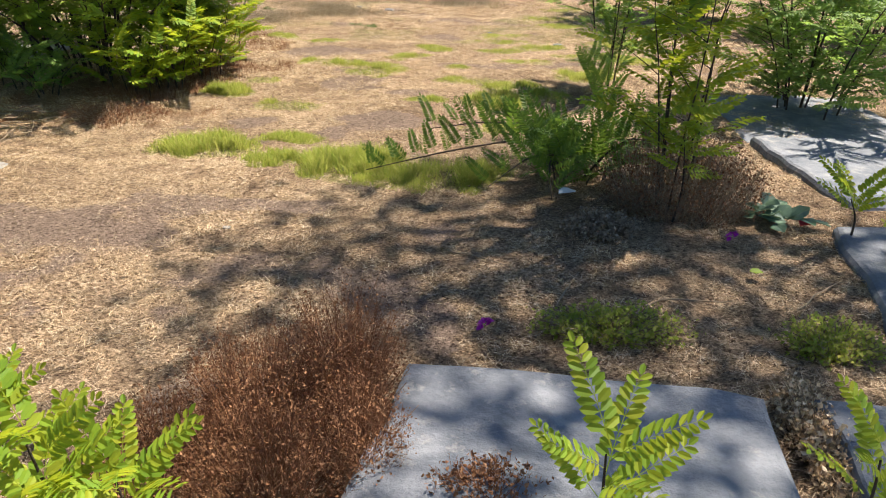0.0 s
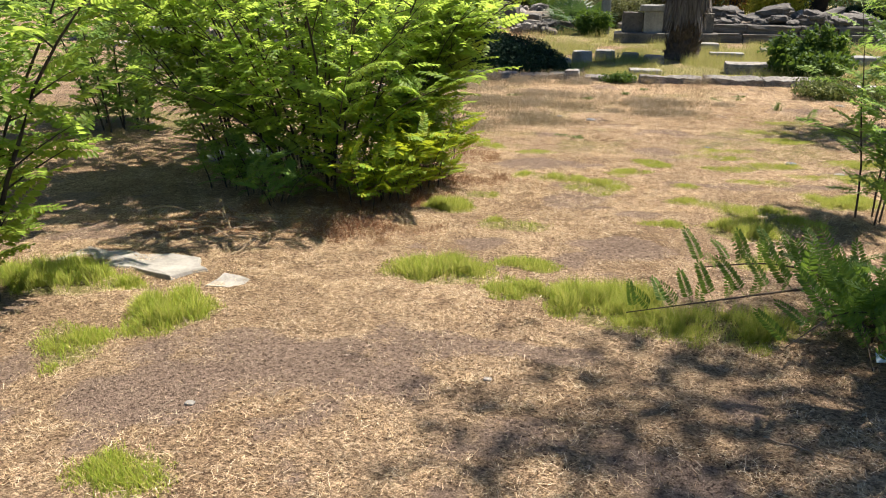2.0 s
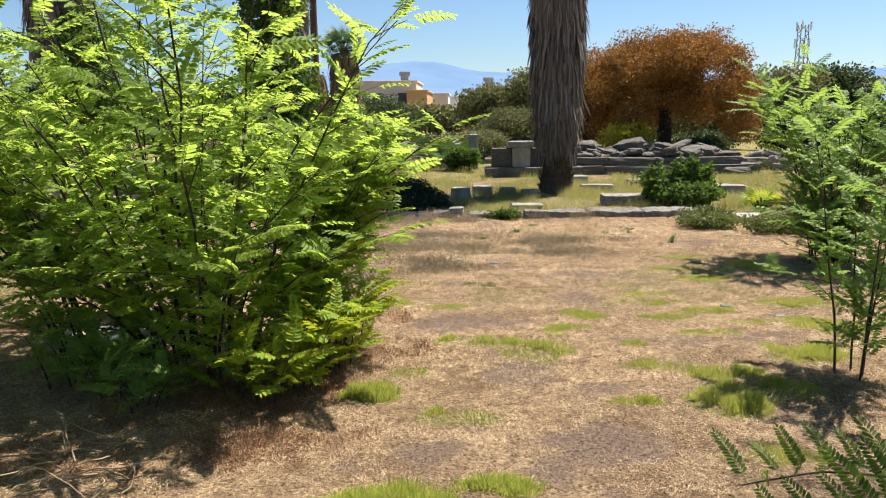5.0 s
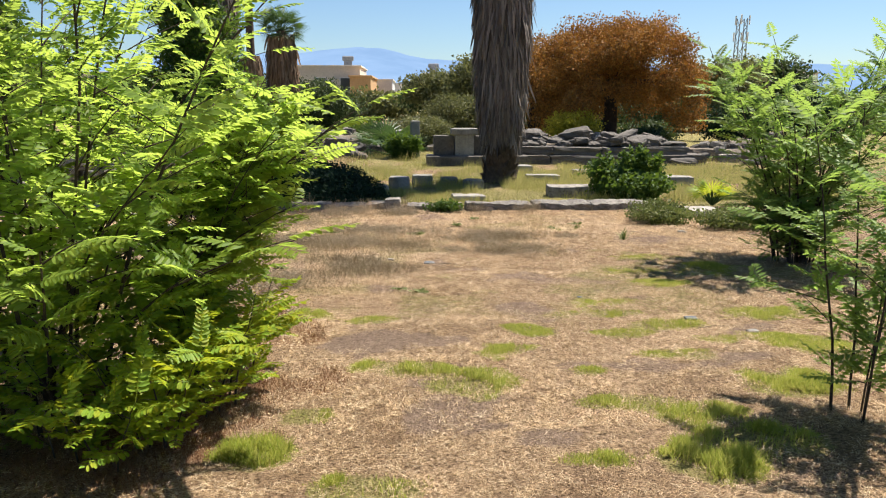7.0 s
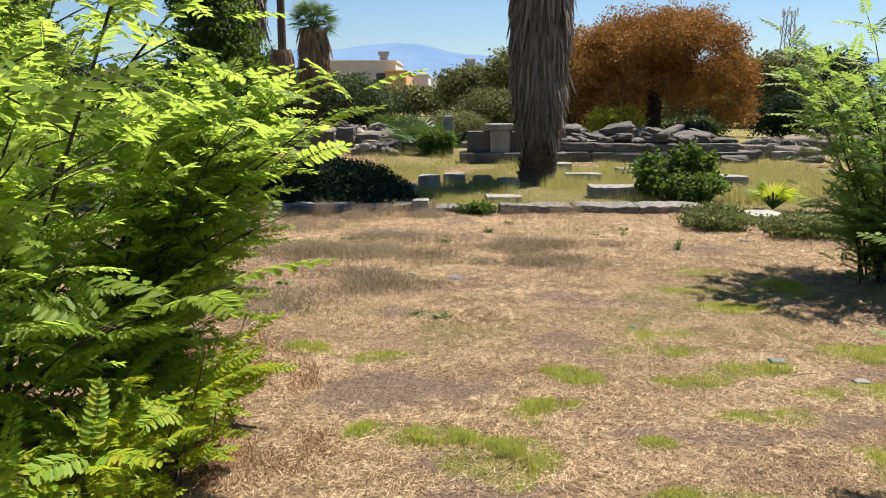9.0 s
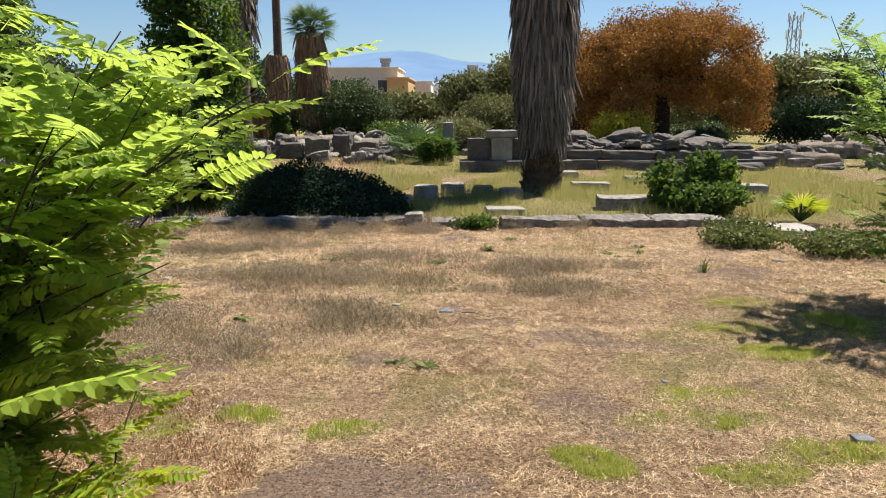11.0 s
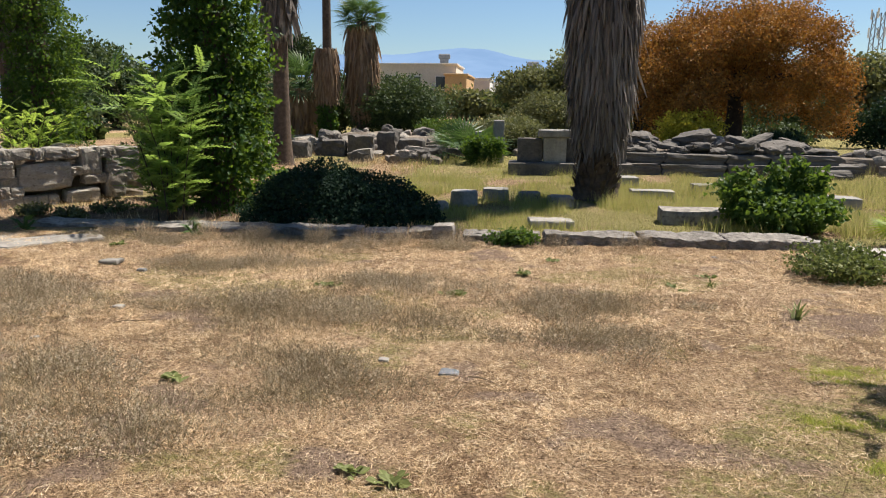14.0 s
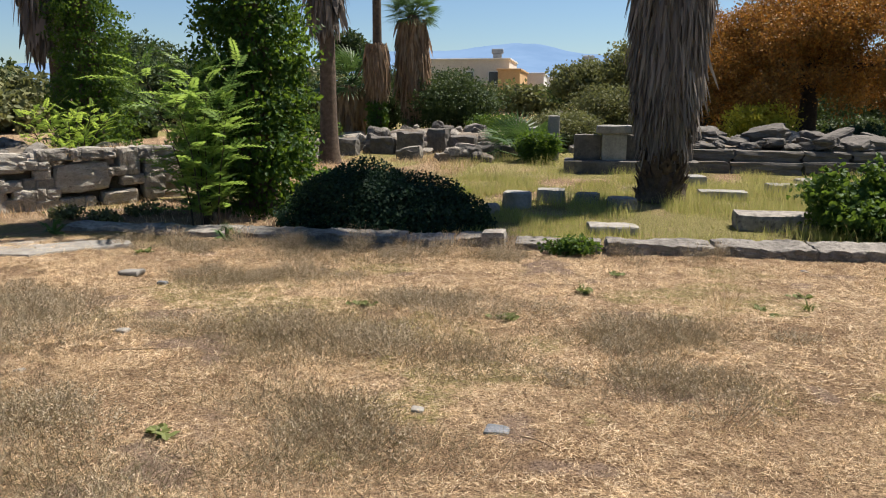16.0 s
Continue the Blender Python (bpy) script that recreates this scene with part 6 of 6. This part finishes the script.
def house(x, y, w, d, h, wall, label, windows=(), tank=None, turn=0.0):
    """A flat-roofed house; its windows are sunk in the front wall (dx, z, width, height)."""
    root = thing("house", label, "house", at(x, y))
    root.rotation_euler = (0, 0, radians(turn))
    part("wall", box_bm(-w / 2, w / 2, 0, d, -0.2, h), wall, root)
    part("roof", box_bm(-w / 2 - 0.15, w / 2 + 0.15, -0.15, d + 0.15, h, h + 0.22, 0.03), wall, root, "flat roof slab with a parapet")
    for dx, z, ww, hh in windows:
        win = part("window", box_bm(dx - ww / 2 - 0.1, dx + ww / 2 + 0.1, -0.06, 0.02, z - 0.1, z + hh + 0.1), WHITEWALL, root)
        part("pane", box_bm(dx - ww / 2, dx + ww / 2, -0.075, -0.05, z, z + hh), WINDOW, win)
    if tank is not None:
        t = part("water_tank", box_bm(tank - 0.7, tank + 0.7, d * 0.3, d * 0.3 + 0.6, h + 0.9, h + 1.5, 0.1), METAL, root, "rooftop solar water tank")
        part("tank_stand", box_bm(tank - 0.5, tank + 0.5, d * 0.3, d * 0.3 + 0.5, h + 0.2, h + 0.92), METAL, root)


house(-7.35, 90, 2.4, 14, 4.6, OCHRE, "ochre two-storey house wing with flat roof", [(0.2, 1.0, 0.7, 1.2)])
house(-12.4, 94, 9.5, 12, 5.9, CREAM, "cream two-storey house with a flat roof", [(-3, 3.2, 1.2, 1.4), (0, 3.2, 1.2, 1.4), (3, 3.2, 1.2, 1.4)], 3.0)
house(-5.6, 105, 3.0, 12, 4.6, WHITEWALL, "white flat-roofed house beyond the ochre one", [(0.0, 1.2, 0.8, 1.2)])
house(-3.4, 118, 3.0, 12, 4.4, WHITEWALL, "white flat-roofed house further down the street", [(0.0, 1.2, 0.8, 1.2)])
house(2.6, 98, 4.6, 10, 5.2, WHITEWALL, "white flat-roofed house behind the trees", [(-1.3, 3.7, 1.0, 0.9), (0.8, 3.7, 1.0, 0.9)], -1.2)
house(33, 88, 12, 8, 3.4, CREAM, "long low pale house beyond the ruins", [(-3, 1.0, 1.2, 1.2), (1, 1.0, 1.2, 1.2)])
house(45, 100, 14, 9, 5.6, WHITEWALL, "white flat-roofed house beyond the dark trees", [(-4, 3, 1.2, 1.3), (0, 3, 1.2, 1.3), (4, 3, 1.2, 1.3)])
house(-44, 110, 14, 10, 5.6, CREAM, "cream house far beyond the pines", [(-4, 3, 1.2, 1.3), (0, 3, 1.2, 1.3), (4, 3, 1.2, 1.3)])


def mast(x, y, h):
    root = thing("lattice_mast", "grey steel lattice telecom mast with antennas", "mast", at(x, y))
    legs = [(0.55, 0.55), (-0.55, 0.55), (-0.55, -0.55), (0.55, -0.55)]
    for a, b in legs:
        child("leg", mesh_np("leg", *tube(np.array([(a * 1.6, b * 1.6, 0), (a, b, h)]), [0.09, 0.07], 6), METAL), root)
    n = int(h / 1.3)
    for i in range(n):
        for k in range(4):
            (a, b), (c, d) = (legs[k], legs[(k + 1) % 4]) if i % 2 else (legs[(k + 1) % 4], legs[k])
            z0, z1 = h * i / n, h * (i + 1) / n
            f0, f1 = 1.6 - 0.6 * i / n, 1.6 - 0.6 * (i + 1) / n
            child("brace", mesh_np("brace", *tube(np.array([(a * f0, b * f0, z0), (c * f1, d * f1, z1)]), [0.05, 0.05], 4), METAL), root)
    for k in range(6):
        a = k * 1.05
        part("antenna", box_bm(math.cos(a) * 1.15 - 0.1, math.cos(a) * 1.15 + 0.1, math.sin(a) * 1.15 - 0.1, math.sin(a) * 1.15 + 0.1, h - 0.9 - (k % 2) * 2.6, h + 0.5 - (k % 2) * 2.6, 0.03), WHITEWALL, root)


mast(50.0, 120, 14.6)


def mountain():
    m, t, b = mat("mountain_haze_glow", 1.0, 0.0)
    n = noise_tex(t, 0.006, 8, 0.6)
    # blue haze is painted as emission over a near-black base; the ridge glows
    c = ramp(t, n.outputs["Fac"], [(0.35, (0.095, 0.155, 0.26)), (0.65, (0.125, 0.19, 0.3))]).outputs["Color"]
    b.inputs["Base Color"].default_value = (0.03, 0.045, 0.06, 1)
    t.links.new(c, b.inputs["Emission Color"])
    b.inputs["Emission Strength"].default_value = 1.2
    q = np.linspace(-2600, 2600, 261)
    crest = 95 + 62 * np.exp(-((q + 190) / 230) ** 2) + 42 * np.exp(-((q + 640) / 260) ** 2) + 30 * np.exp(-((q - 330) / 300) ** 2) + 30 * np.exp(-((q + 1500) / 600) ** 2) + 25 * np.exp(-((q - 1300) / 500) ** 2)
    crest = crest + 7 * (vnoise(q, q * 0, 0.011, 91) - 0.5) + 3 * (vnoise(q, q * 0, 0.05, 92) - 0.5)
    V, rows = [], 12
    for i in range(rows):
        f = i / (rows - 1)
        V.append(np.stack([q, 1700 + 800 * f + 0 * q, -5 + 1.1 * crest * f ** 1.15 + 5 * np.sin(f * 3.14) * (vnoise(q, q * 0 + i, 0.02, 93) - 0.5)], -1))
    V = np.concatenate(V)
    k = len(q)
    i, j = np.meshgrid(np.arange(rows - 1), np.arange(k - 1), indexing="ij")
    F = np.stack([i * k + j, i * k + j + 1, (i + 1) * k + j + 1, (i + 1) * k + j], -1).reshape(-1, 4)
    thing("backdrop", "blue mountain ridge on the horizon, its haze put in as a glow", "mountain", kind="structure", data=mesh_np("backdrop", V, F, m, True))


mountain()
